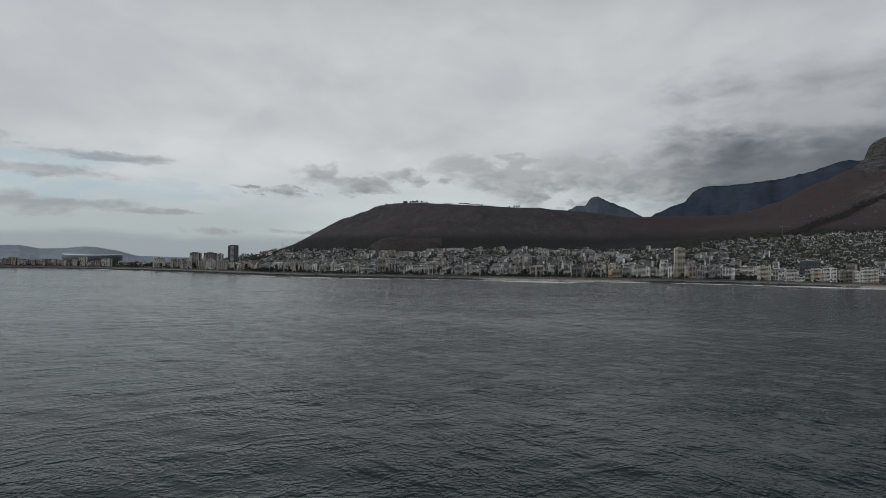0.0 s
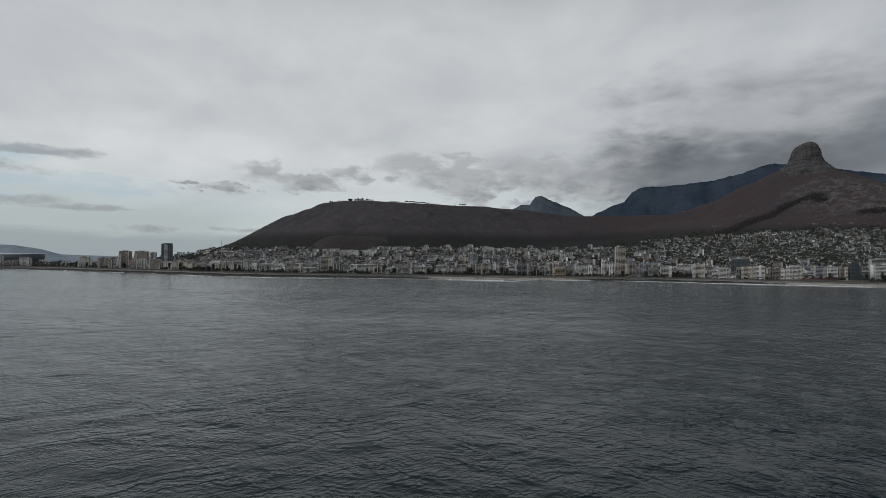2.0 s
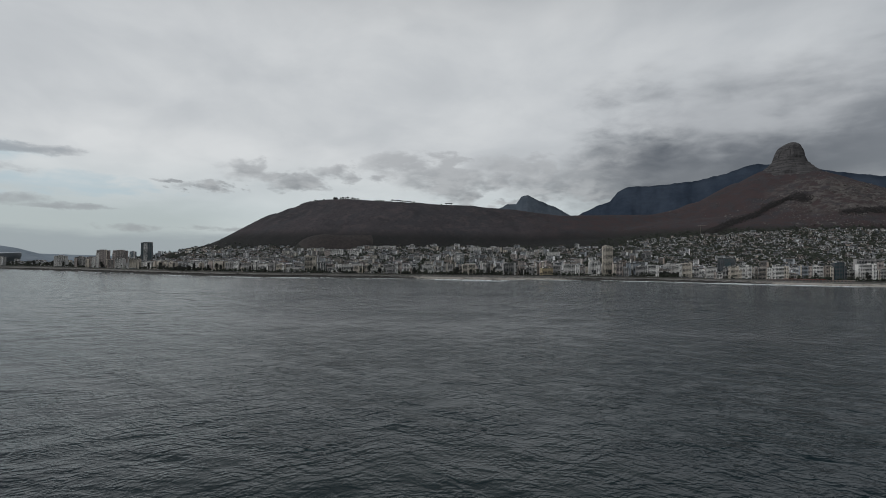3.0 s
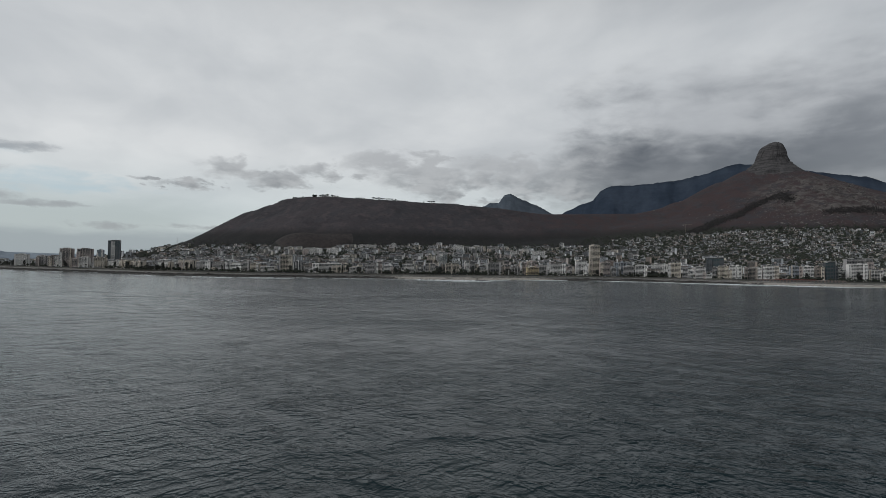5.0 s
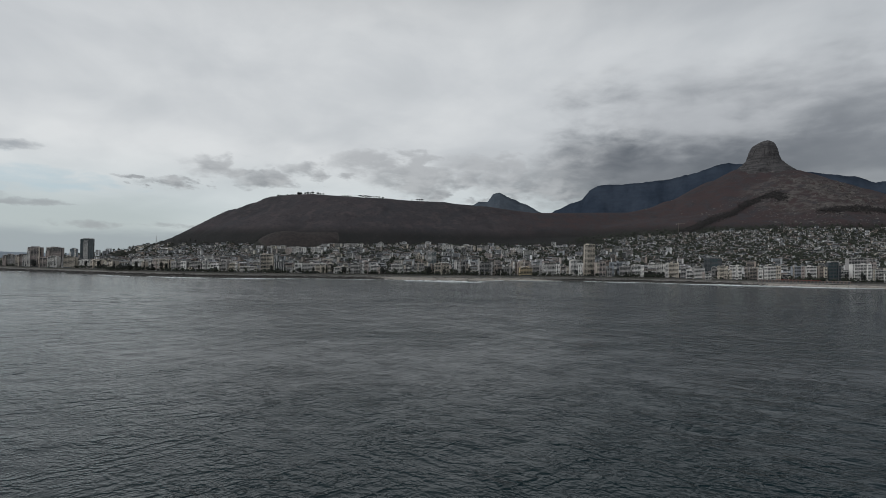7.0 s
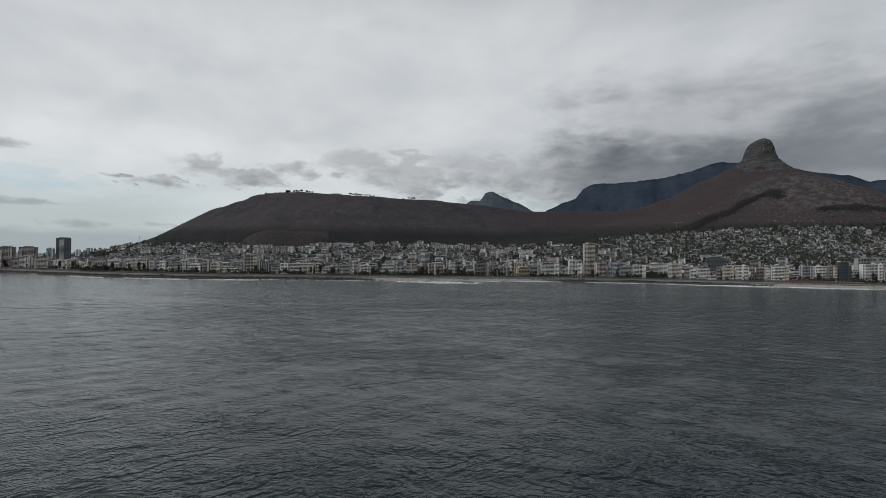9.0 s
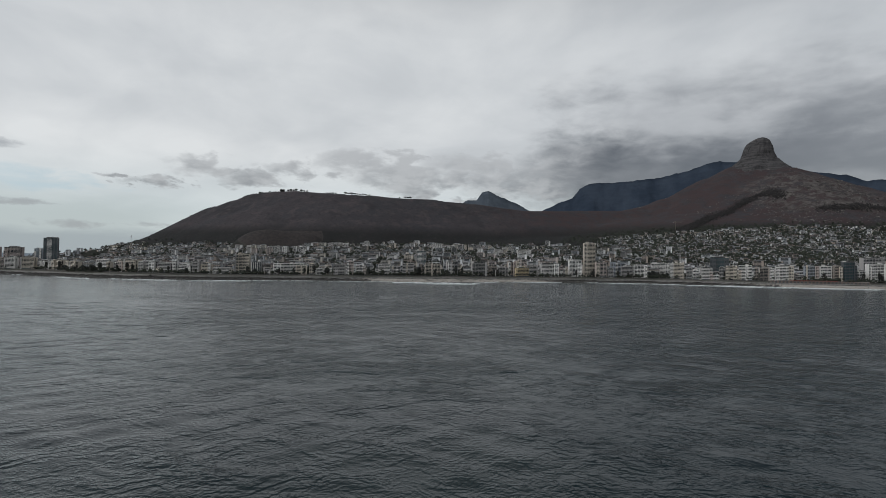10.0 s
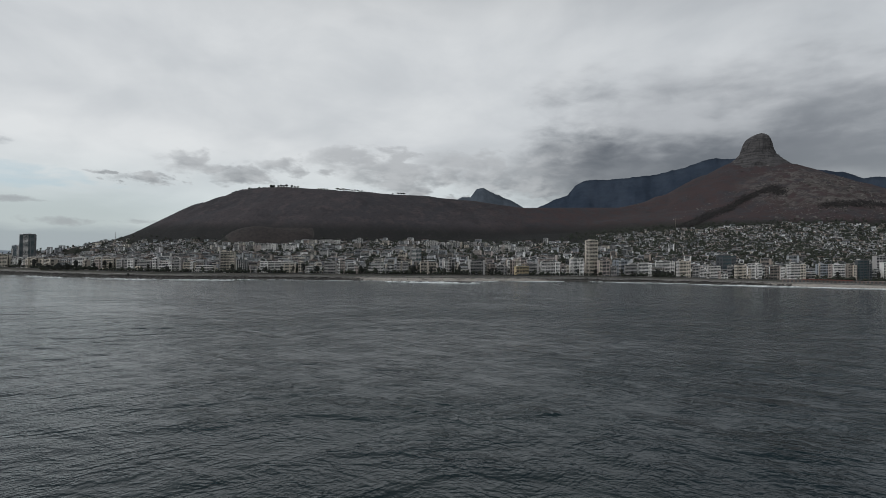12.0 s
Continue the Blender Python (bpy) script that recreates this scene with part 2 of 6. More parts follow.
def ground_look(n, s):
    """Fynbos scrub on the hills, granite on the peak's flank, lawns, sand and shade-darkened town ground by the sea."""
    geo = n.add("ShaderNodeNewGeometry")
    p = geo.outputs["Position"]
    X, Y, Zc = n.split(p)
    slope = n.split(geo.outputs["True Normal"])[2]
    big = n.noise(p, 0.004, 5.0, 0.6, 0.4)
    mid = n.noise(p, 0.02, 5.0, 0.65)
    tuft = n.noise(p, 0.09, 4.0, 0.7)
    # scrub tones include a purple-grey tint for the haze over the hill
    scrub = n.mix(n.step(big, 0.40, 0.60), (0.062, 0.055, 0.059, 1), (0.052, 0.050, 0.055, 1))
    scrub = n.mix(n.step(mid, 0.46, 0.66), scrub, (0.078, 0.065, 0.068, 1))
    gully = n.noise(n.vmath("MULTIPLY", p, (1.0, 1.0, 0.25)), 0.011, 4.0, 0.6, 0.8)
    scrub = n.mix(n.math("MULTIPLY", n.step(gully, 0.52, 0.68), 0.7), scrub, (0.037, 0.036, 0.039, 1))
    scrub = n.mix(n.step(tuft, 0.50, 0.72), scrub, (0.038, 0.037, 0.038, 1))
    # red-brown heath on the saddle and the peak's northern flank
    red = n.math("MULTIPLY", n.step(Y, 1500.0, 900.0), n.step(mid, 0.35, 0.60))
    scrub = n.mix(n.math("MULTIPLY", red, 0.8), scrub, (0.060, 0.041, 0.041, 1))
    # open grassy knoll in front of the hill, with a worn path round its rim
    kx = n.math("SUBTRACT", n.math("MULTIPLY", n.math("SUBTRACT", X, 617.0), 0.94), n.math("MULTIPLY", n.math("SUBTRACT", Y, 2159.0), 0.34))
    ky = n.math("ADD", n.math("MULTIPLY", n.math("SUBTRACT", X, 617.0), 0.34), n.math("MULTIPLY", n.math("SUBTRACT", Y, 2159.0), 0.94))
    ks = n.math("MULTIPLY", n.math("MULTIPLY", n.math("ADD", ky, 15.0), n.math("ADD", ky, 15.0)), n.step(ky, -30.0, 0.0, 0.000060, 0.000037))
    kr = n.math("ADD", n.math("MULTIPLY", n.math("MULTIPLY", kx, kx), 0.000065), n.math("MULTIPLY", ks, ks))
    kr = n.math("MAXIMUM", kr, n.step(Zc, 138.0, 154.0, 0.0, 1.6))
    kr = n.math("ADD", kr, n.math("MULTIPLY", n.math("SUBTRACT", mid, 0.5), 0.55))
    grass = n.mix(n.step(tuft, 0.40, 0.65), (0.060, 0.051, 0.049, 1), (0.040, 0.037, 0.036, 1))
    # granite slabs and boulders west of the peak
    rx = n.math("DIVIDE", n.math("ADD", X, 360.0), 290.0)
    ry = n.math("DIVIDE", n.math("SUBTRACT", Y, 300.0), 210.0)
    rr = n.math("ADD", n.math("MULTIPLY", rx, rx), n.math("MULTIPLY", ry, ry))
    slab = n.noise(p, 0.028, 6.0, 0.7, 0.9)
    granite = n.mix(n.step(slab, 0.35, 0.65), (0.034, 0.031, 0.031, 1), (0.122, 0.110, 0.103, 1))
    rocky = n.math("MULTIPLY", n.step(rr, 1.3, 0.3), n.step(slab, 0.44, 0.54))
    col = n.mix(rocky, scrub, granite)
    # evergreen belt where the hill meets the houses
    belt = n.math("MULTIPLY", n.step(n.math("SUBTRACT", Zc, n.step(Y, 1420.0, 820.0, 0.0, 30.0)), 185.0, 135.0), n.step(tuft, 0.22, 0.42))
    col = n.mix(n.math("MULTIPLY", belt, 0.85), col, (0.020, 0.021, 0.020, 1))
    # green-black ground; the shade between houses is put into its colour
    town = n.mix(n.step(tuft, 0.42, 0.6), (0.018, 0.022, 0.016, 1), (0.045, 0.044, 0.040, 1))
    col = n.mix(n.step(n.math("SUBTRACT", n.math("ADD", Zc, n.math("MULTIPLY", mid, 40.0)), n.step(Y, 1420.0, 820.0, 0.0, 90.0)), 128.0, 104.0), col, town)
    col = n.mix(n.math("MULTIPLY", n.step(kr, 1.0, 0.85), 0.95), col, grass)
    col = n.mix(n.math("MULTIPLY", n.step(n.math("ABSOLUTE", n.math("SUBTRACT", kr, 0.95)), 0.09, 0.02), 0.4), col, (0.088, 0.077, 0.072, 1))
    lawn = n.mix(n.step(mid, 0.4, 0.6), (0.062, 0.064, 0.052, 1), (0.115, 0.108, 0.098, 1))
    col = n.mix(n.step(Zc, 10.5, 9.0), col, lawn)
    sandy = n.mix(n.step(tuft, 0.35, 0.65), (0.30, 0.275, 0.245, 1), (0.42, 0.39, 0.35, 1))
    bay_a = n.math("MULTIPLY", n.step(Y, 1955.0, 1990.0), n.step(Y, 2370.0, 2310.0))
    bay_b = n.step(Y, 1712.0, 1690.0)
    beach = n.math("MULTIPLY", n.math("MAXIMUM", bay_a, bay_b), n.step(mid, 0.30, 0.45))
    wet = n.mix(beach, (0.032, 0.030, 0.028, 1), sandy)
    col = n.mix(n.step(Zc, 5.2, 4.6), col, wet)
    n.put(s.inputs["Base Color"], col)
    s.inputs["Roughness"].default_value = 0.95
    s.inputs["Specular IOR Level"].default_value = 0.15
    h = n.math("ADD", n.math("MULTIPLY", mid, 1.0), n.math("MULTIPLY", tuft, 0.5))
    n.put(s.inputs["Normal"], n.bump(h, 6.0, 0.6))


# rock whose two tones already hold the blue of the air before it
def hazed_rock(name, a, b):
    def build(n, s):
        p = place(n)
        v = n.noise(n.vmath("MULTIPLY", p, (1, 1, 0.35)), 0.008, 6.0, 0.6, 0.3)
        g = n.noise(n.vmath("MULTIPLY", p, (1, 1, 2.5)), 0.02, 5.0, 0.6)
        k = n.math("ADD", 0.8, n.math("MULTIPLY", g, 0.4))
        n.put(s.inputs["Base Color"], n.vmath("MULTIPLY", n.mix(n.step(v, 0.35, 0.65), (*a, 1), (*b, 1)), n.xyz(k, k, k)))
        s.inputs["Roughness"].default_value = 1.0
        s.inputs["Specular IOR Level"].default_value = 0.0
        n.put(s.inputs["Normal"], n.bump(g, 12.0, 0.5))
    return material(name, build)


def cliff_look(n, s):
    """Sandstone in level beds."""
    p = place(n)
    warp = n.vmath("MULTIPLY", p, (0.012, 0.012, 0.13))
    beds = n.noise(warp, 1.0, 5.0, 0.65, 0.15)
    crack = n.noise(n.vmath("MULTIPLY", p, (0.09, 0.09, 0.02)), 1.0, 4.0, 0.6)
    col = n.mix(n.step(beds, 0.36, 0.62), (0.038, 0.036, 0.038, 1), (0.084, 0.079, 0.079, 1))
    col = n.mix(n.step(crack, 0.55, 0.70), col, (0.026, 0.024, 0.023, 1))
    n.put(s.inputs["Base Color"], col)
    s.inputs["Roughness"].default_value = 0.95
    n.put(s.inputs["Normal"], n.bump(n.math("ADD", beds, n.math("MULTIPLY", crack, 0.5)), 5.0, 0.8))


def sea_look(n, s):
    """Cold open water: crossing trains of short broken crests with steep fronts, fine ripples, calmer and rougher patches."""
    p = place(n)
    X, Y, Zc = n.split(p)

    def turned(angle):
        c_, s_ = math.cos(radians(angle)), math.sin(radians(angle))
        return (n.math("ADD", n.math("MULTIPLY", X, c_), n.math("MULTIPLY", Y, s_)),
                n.math("SUBTRACT", n.math("MULTIPLY", Y, c_), n.math("MULTIPLY", X, s_)))

    def train(angle, length, steep, seed, front=0.30, lo=0.40, hi=0.64, spread=0.40):
        """Crests across the bearing angle, one steep front each; they swell and die away in short stretches."""
        d, c = turned(angle)
        bend = n.noise(n.xyz(n.math("MULTIPLY", d, 0.5 / length), n.math("MULTIPLY", c, spread / length), seed), 1.0, 3.0, 0.6)
        f = n.math("FRACT", n.math("ADD", n.math("DIVIDE", d, length), n.math("MULTIPLY", bend, 3.2)))
        shape = n.math("MULTIPLY", n.step(f, 0.0, front), n.step(f, 1.0, front))
        swell = n.noise(n.xyz(n.math("MULTIPLY", d, 0.42 / length), n.math("MULTIPLY", c, 0.55 * spread / length), seed + 7.0), 1.0, 3.0, 0.6)
        return n.math("MULTIPLY", shape, n.step(swell, lo, hi, 0.05 * length * steep, length * steep))

    d, c = turned(-38)
    gust = n.noise(n.xyz(n.math("MULTIPLY", d, 0.012), n.math("MULTIPLY", c, 0.004)), 1.0, 4.0, 0.55, 0.5)
    d2, c2 = turned(-70)
    gust_b = n.noise(n.xyz(n.math("MULTIPLY", d2, 0.075), n.math("MULTIPLY", c2, 0.016)), 1.0, 3.0, 0.6, 0.4)
    d3, c3 = turned(8)
    gust_c = n.noise(n.xyz(n.math("MULTIPLY", d3, 0.060), n.math("MULTIPLY", c3, 0.015)), 1.0, 3.0, 0.6, 0.4)
    groups = n.math("ADD", n.math("MULTIPLY", gust, 0.35), n.math("ADD", n.math("MULTIPLY", gust_b, 0.35), n.math("MULTIPLY", gust_c, 0.30)))
    wind = n.step(groups, 0.40, 0.60, 0.55, 1.45)
    h = 0.0
    for angle, length, share in ((-88, 1.25, 1.6), (16, 1.4, 1.6), (-36, 1.9, 1.5), (-74, 3.6, 1.3), (8, 4.6, 1.1)):
        h = n.math("ADD", h, train(angle, length, SEA_STEEP * share, length * 3.1, 0.30 if length < 9 else 0.36))
    # longer swells, their relief graded up along d so far crests show
    swell_gain = n.step(d, -2720.0, -2350.0, 0.40, 1.15)
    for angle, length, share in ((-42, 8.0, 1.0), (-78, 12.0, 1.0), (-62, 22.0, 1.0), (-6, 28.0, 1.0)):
        h = n.math("ADD", h, n.math("MULTIPLY", train(angle, length, SEA_STEEP * share, length * 3.1, 0.34, spread=0.34), swell_gain))
    ripple = n.noise(p, 3.2, 3.0, 0.6, 0.3)
    h = n.math("ADD", h, n.math("MULTIPLY", ripple, SEA_RIPPLE))
    # relief graded in place to set the water's brightness: stronger southwards, and along d
    south_gain = n.step(n.math("ADD", n.math("MULTIPLY", X, 0.59), n.math("MULTIPLY", Y, 0.81)), 950.0, 2000.0, 2.0, 0.68)
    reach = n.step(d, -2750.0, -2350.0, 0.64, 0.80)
    h = n.math("MULTIPLY", n.math("MULTIPLY", h, wind), n.math("MULTIPLY", south_gain, reach))
    # added tilt of the shading normal, flatter shorewards, so water reflects higher sky
    off = n.math("ADD", d, 2780.0)
    h = n.math("ADD", h, n.math("ADD", n.math("MULTIPLY", off, SEA_TILT), n.math("MULTIPLY", n.math("MULTIPLY", off, off), SEA_TILT * -0.00028)))
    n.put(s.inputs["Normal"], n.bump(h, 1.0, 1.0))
    n.put(s.inputs["Base Color"], n.mix(n.step(gust, 0.3, 0.7), (0.004, 0.012, 0.015, 1), (0.006, 0.017, 0.020, 1)))
    s.inputs["Roughness"].default_value = 0.17
    s.inputs["IOR"].default_value = 1.333
    s.inputs["Specular Tint"].default_value = (0.87, 1.0, 1.04, 1)


SEA_STEEP, SEA_RIPPLE, SEA_TILT = 0.034, 0.012, 0.060
M_GROUND = material("hill_and_town_ground", ground_look)
M_CLIFF = material("bedded_sandstone", cliff_look)
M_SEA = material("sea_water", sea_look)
# distance haze is mixed into these base colours as a blue tint
M_TABLE = hazed_rock("hazy_mountain_rock", (0.034, 0.046, 0.066), (0.048, 0.062, 0.085))
M_SPIRE = hazed_rock("hazy_peak_rock", (0.075, 0.09, 0.11), (0.10, 0.118, 0.14))
M_FAR = hazed_rock("hazy_shore_hills", (0.27, 0.315, 0.36), (0.31, 0.355, 0.40))


def foam_look(n, s):
    p = place(n)
    v = n.noise(p, 0.25, 5.0, 0.65)
    n.put(s.inputs["Base Color"], n.mix(n.step(v, 0.35, 0.6), (0.32, 0.36, 0.36, 1), (0.82, 0.84, 0.84, 1)))
    s.inputs["Roughness"].default_value = 0.8


M_FOAM = material("sea_foam", foam_look)


def town_look(kind, colours, rough=0.85):
    """Walls or roofs of the town: every building takes one of the usual colours."""
    def build(n, s):
        p = place(n)
        r = n.add("ShaderNodeObjectInfo").outputs["Random"] if kind == "object" else n.add("ShaderNodeNewGeometry").outputs["Random Per Island"]
        ramp = n.add("ShaderNodeValToRGB")
        n.put(ramp.inputs[0], r)
        ramp.color_ramp.interpolation = "CONSTANT"
        el = ramp.color_ramp.elements
        while len(el) < len(colours):
            el.new(0.5)
        for i, (e, c) in enumerate(zip(el, colours)):
            e.position, e.color = i / len(colours), (*c, 1)
        stain = n.noise(n.vmath("MULTIPLY", p, (0.4, 0.4, 0.15)), 1.0, 4.0, 0.6)
        k = n.math("ADD", 0.72, n.math("MULTIPLY", stain, 0.5))
        n.put(s.inputs["Base Color"], n.vmath("MULTIPLY", ramp.outputs[0], n.xyz(k, k, k)))
        s.inputs["Roughness"].default_value = rough
    return material("town_" + kind + "_" + str(len(colours)), build)


WALLS = [(0.80, 0.80, 0.80), (0.50, 0.47, 0.42), (0.30, 0.31, 0.33), (0.76, 0.77, 0.78), (0.30, 0.27, 0.24), (0.54, 0.53, 0.51), (0.50, 0.44, 0.41),
         (0.42, 0.44, 0.46), (0.36, 0.30, 0.26), (0.66, 0.66, 0.65), (0.20, 0.195, 0.19), (0.48, 0.49, 0.50), (0.70, 0.69, 0.68), (0.62, 0.57, 0.49)]
ROOFS = [(0.12, 0.122, 0.13), (0.24, 0.245, 0.25), (0.14, 0.095, 0.08), (0.17, 0.175, 0.18), (0.50, 0.51, 0.52), (0.08, 0.082, 0.088), (0.18, 0.125, 0.105),
         (0.30, 0.305, 0.31), (0.10, 0.098, 0.095)]
M_HWALL, M_HROOF = town_look("object", WALLS), town_look("object", ROOFS)
M_SWALL, M_SROOF = town_look("island", WALLS), town_look("island", ROOFS)
M_BUSH = two_tone("dark_scrub", (0.026, 0.025, 0.024), (0.052, 0.046, 0.042), 0.05, 0.95)
M_BOULDER = two_tone("granite_boulder", (0.06, 0.055, 0.052), (0.17, 0.156, 0.145), 0.06, 0.95)
M_ASPHALT = two_tone("asphalt", (0.04, 0.04, 0.042), (0.06, 0.06, 0.06), 0.2)

# ---------------- shape of the land ----------------
# coast from the south-west to the north-east; land lies on its right hand
COAST = [(-2600, -6000), (-2150, -3000), (-1700, -800), (-1500, 300), (-1350, 850), (-1220, 1200), (-1080, 1490),
         (-983, 1629), (-930, 1665), (-865, 1708), (-782, 1742), (-695, 1795), (-615, 1868), (-555, 1975), (-512, 2090),
         (-475, 2199), (-432, 2283), (-372, 2380), (-335, 2461), (-305, 2548), (-258, 2632), (-190, 2710), (-85, 2785),
         (30, 2850), (140, 2900), (357, 3035), (514, 3125), (691, 3226), (765, 3330), (820, 3430), (848, 3590), (890, 3780), (1050, 4000),
         (1500, 4000), (2100, 3900), (2800, 3650), (3500, 3200), (6500, 2500)]
# crest of the long hill, up to the rock peak at the origin: x, y, height
CREST = [(1500, 3000, 30), (1420, 2720, 62), (1377, 2566, 100), (1335, 2436, 152), (1296, 2319, 220), (1270, 2236, 270), (1243, 2154, 304),
         (1218, 2076, 337), (1144, 2015, 343), (1056, 1950, 345), (886, 1823, 325), (810, 1710, 320), (764, 1577, 315), (702, 1451, 314),
         (680, 1406, 307), (608, 1265, 298), (564, 1178, 286), (512, 1069, 274), (403, 835, 282), (313, 640, 289),
         (269, 541, 313), (223, 440, 352), (176, 335, 388), (126, 225, 460), (55, 100, 525), (-20, 0, 545)]
SHOULDER = [(-20, 0, 545), (-137, 27, 510), (-242, -15, 455), (-401, -39, 378), (-494, -47, 346), (-800, -220, 230), (-1300, -500, 40)]
PEAK = (-14, 5)


def lattice(ix, iy, seed):
    h = np.sin(ix * 127.1 + iy * 311.7 + seed * 74.7) * 43758.5453
    return h - np.floor(h)


def value_noise(x, y, seed):
    ix, iy = np.floor(x), np.floor(y)
    fx, fy = x - ix, y - iy
    fx, fy = fx * fx * (3 - 2 * fx), fy * fy * (3 - 2 * fy)
    a, b = lattice(ix, iy, seed), lattice(ix + 1, iy, seed)
    c, d = lattice(ix, iy + 1, seed), lattice(ix + 1, iy + 1, seed)
    return (a * (1 - fx) + b * fx) * (1 - fy) + (c * (1 - fx) + d * fx) * fy - 0.5


def fbm(x, y, size, octaves=4, seed=1):
    total, amp = 0.0, 1.0
    for k in range(octaves):
        total = total + amp * value_noise(x / size + 17.3 * k, y / size - 9.1 * k, seed + k)
        size, amp = size / 2.1, amp * 0.5
    return total


def inland(x, y):
    """Distance from the waterline, positive on land."""
    x, y = np.asarray(x, float), np.asarray(y, float)
    best, side = np.full(x.shape, 1e12), np.ones(x.shape)
    for (ax, ay), (bx, by) in zip(COAST, COAST[1:]):
        ex, ey = bx - ax, by - ay
        u = np.clip(((x - ax) * ex + (y - ay) * ey) / (ex * ex + ey * ey), 0, 1)
        d2 = (x - ax - u * ex) ** 2 + (y - ay - u * ey) ** 2
        s = np.where(ex * (y - ay) - ey * (x - ax) < 0, 1.0, -1.0)
        near = d2 < best
        best, side = np.where(near, d2, best), np.where(near, s, side)
    return np.sqrt(best) * side


def ridge(x, y, line, steep, roundness):
    z = np.full(np.shape(x), -1e4)
    for (ax, ay, ah), (bx, by, bh) in zip(line, line[1:]):
        ex, ey = bx - ax, by - ay
        u = np.clip(((x - ax) * ex + (y - ay) * ey) / (ex * ex + ey * ey), 0, 1)
        s = np.sqrt((x - ax - u * ex) ** 2 + (y - ay - u * ey) ** 2)
        z = np.maximum(z, ah + u * (bh - ah) - steep * (np.sqrt(s * s + roundness ** 2) - roundness))
    return z


def soft_max(a, b, k):
    h = np.clip(0.5 + 0.5 * (a - b) / k, 0, 1)
    return b * (1 - h) + a * h + k * h * (1 - h)


def smooth(v, lo, hi):
    v = np.clip((v - lo) / (hi - lo), 0, 1)
    return v * v * (3 - 2 * v)


def land_z(x, y):
    x, y = np.asarray(x, float), np.asarray(y, float)
    d0 = inland(x, y)
    d = d0 + 9 * fbm(x, y, 45, 3, 5) * smooth(d0, 22, 9)
    shore = np.interp(d, [-150, -40, 0, 12, 28, 31, 95], [-14, -5, 0, 1.4, 3.0, 6.6, 9.6])
    rise = 0.098 + 0.040 * smooth(y, 1800, 1200) + 0.075 * smooth(y, 1150, 620)
    rise = rise * (1 - 0.92 * smooth(y - 0.35 * x, 2130, 2680))
    town = np.clip(d - 90, 0, 1150) * rise * smooth(d, 70, 330) + fbm(x, y, 260, 3, 9) * 9 * smooth(d, 150, 500)
    town = town * smooth(x, 1280, 830)
    hill = soft_max(ridge(x, y, CREST, 0.60, 36), ridge(x, y, SHOULDER, 0.50, 50), 14)
    hill = np.maximum(hill, 530 - 0.66 * np.maximum(np.hypot(x - PEAK[0], y - PEAK[1]) - 88, 0))
    off_crest = smooth(hill - ridge(x, y, CREST, 1.6, 1), 50, 230)
    hill = hill + fbm(x, y, 300, 5, 3) * 26 * smooth(hill, 60, 200) * off_crest
    across = (x - 617) * 0.34 + (y - 2159) * 0.94
    crag = np.exp(-((x + 400) / 330) ** 2 - ((y - 300) / 260) ** 2)
    hill = hill + crag * (16 * (0.25 - np.abs(fbm(x, y, 85, 3, 61))) + 7 * fbm(x, y, 24, 2, 62))
    knoll = 143 + 0.05 * across - 0.0055 * ((x - 617) * 0.94 - (y - 2159) * 0.34) ** 2 - np.where(across > -15, 5.6e-8, 9.5e-8) * (across + 15) ** 4 + 1.5 * np.sin(across / 24)
    z = soft_max(shore + town, hill, 25)
    z = np.where(d > 200, soft_max(z, knoll, 10), z)
    return np.where(d > 34, z, shore)


def mesh_of(name, verts, faces, mats, index=None, smooth_shade=False):
    me = bpy.data.meshes.new(name)
    me.from_pydata([tuple(v) for v in verts], [], faces)
    for m in (mats if isinstance(mats, (list, tuple)) else [mats]):
        me.materials.append(m)
    if index is not None:
        me.polygons.foreach_set("material_index", index)
    if smooth_shade:
        me.polygons.foreach_set("use_smooth", [True] * len(me.polygons))
    me.update()
    return me


def sheet_mesh(name, xs, ys, height, mat):
    gx, gy = np.meshgrid(xs, ys)
    v = np.stack([gx.ravel(), gy.ravel(), height(gx, gy).ravel()], 1)
    nx, ny = len(xs), len(ys)
    i = (np.arange(ny - 1)[:, None] * nx + np.arange(nx - 1)[None]).ravel()
    f = np.stack([i, i + 1, i + 1 + nx, i + nx], 1)
    me = bpy.data.meshes.new(name)
    me.vertices.add(len(v))
    me.vertices.foreach_set("co", v.ravel())
    me.loops.add(f.size)
    me.loops.foreach_set("vertex_index", f.ravel())
    me.polygons.add(len(f))
    me.polygons.foreach_set("loop_start", np.arange(0, f.size, 4))
    me.polygons.foreach_set("use_smooth", np.ones(len(f), bool))
    me.update(calc_edges=True)
    me.materials.append(mat)
    return me


def spread(lo, hi, fine_lo, fine_hi, fine, grow=1.25):
    """Grid lines: even between fine_lo and fine_hi, wider and wider outside."""
    mid = list(np.arange(fine_lo, fine_hi, fine))
    left, s, x = [], fine, fine_lo
    while x > lo:
        s *= grow
        x -= s
        left.append(x)
    right, s, x = [], fine, mid[-1]
    while x < hi:
        s *= grow
        x += s
        right.append(x)
    return np.array(left[::-1] + mid + right)


ground = new("ground", sheet_mesh("ground", spread(-7000, 8000, -1350, 1650, 11), spread(-7000, 8000, -250, 3950, 11), land_z, M_GROUND))
tagged(ground, "hill and coastal plain under dark brown scrub", "ground", kind="structure")


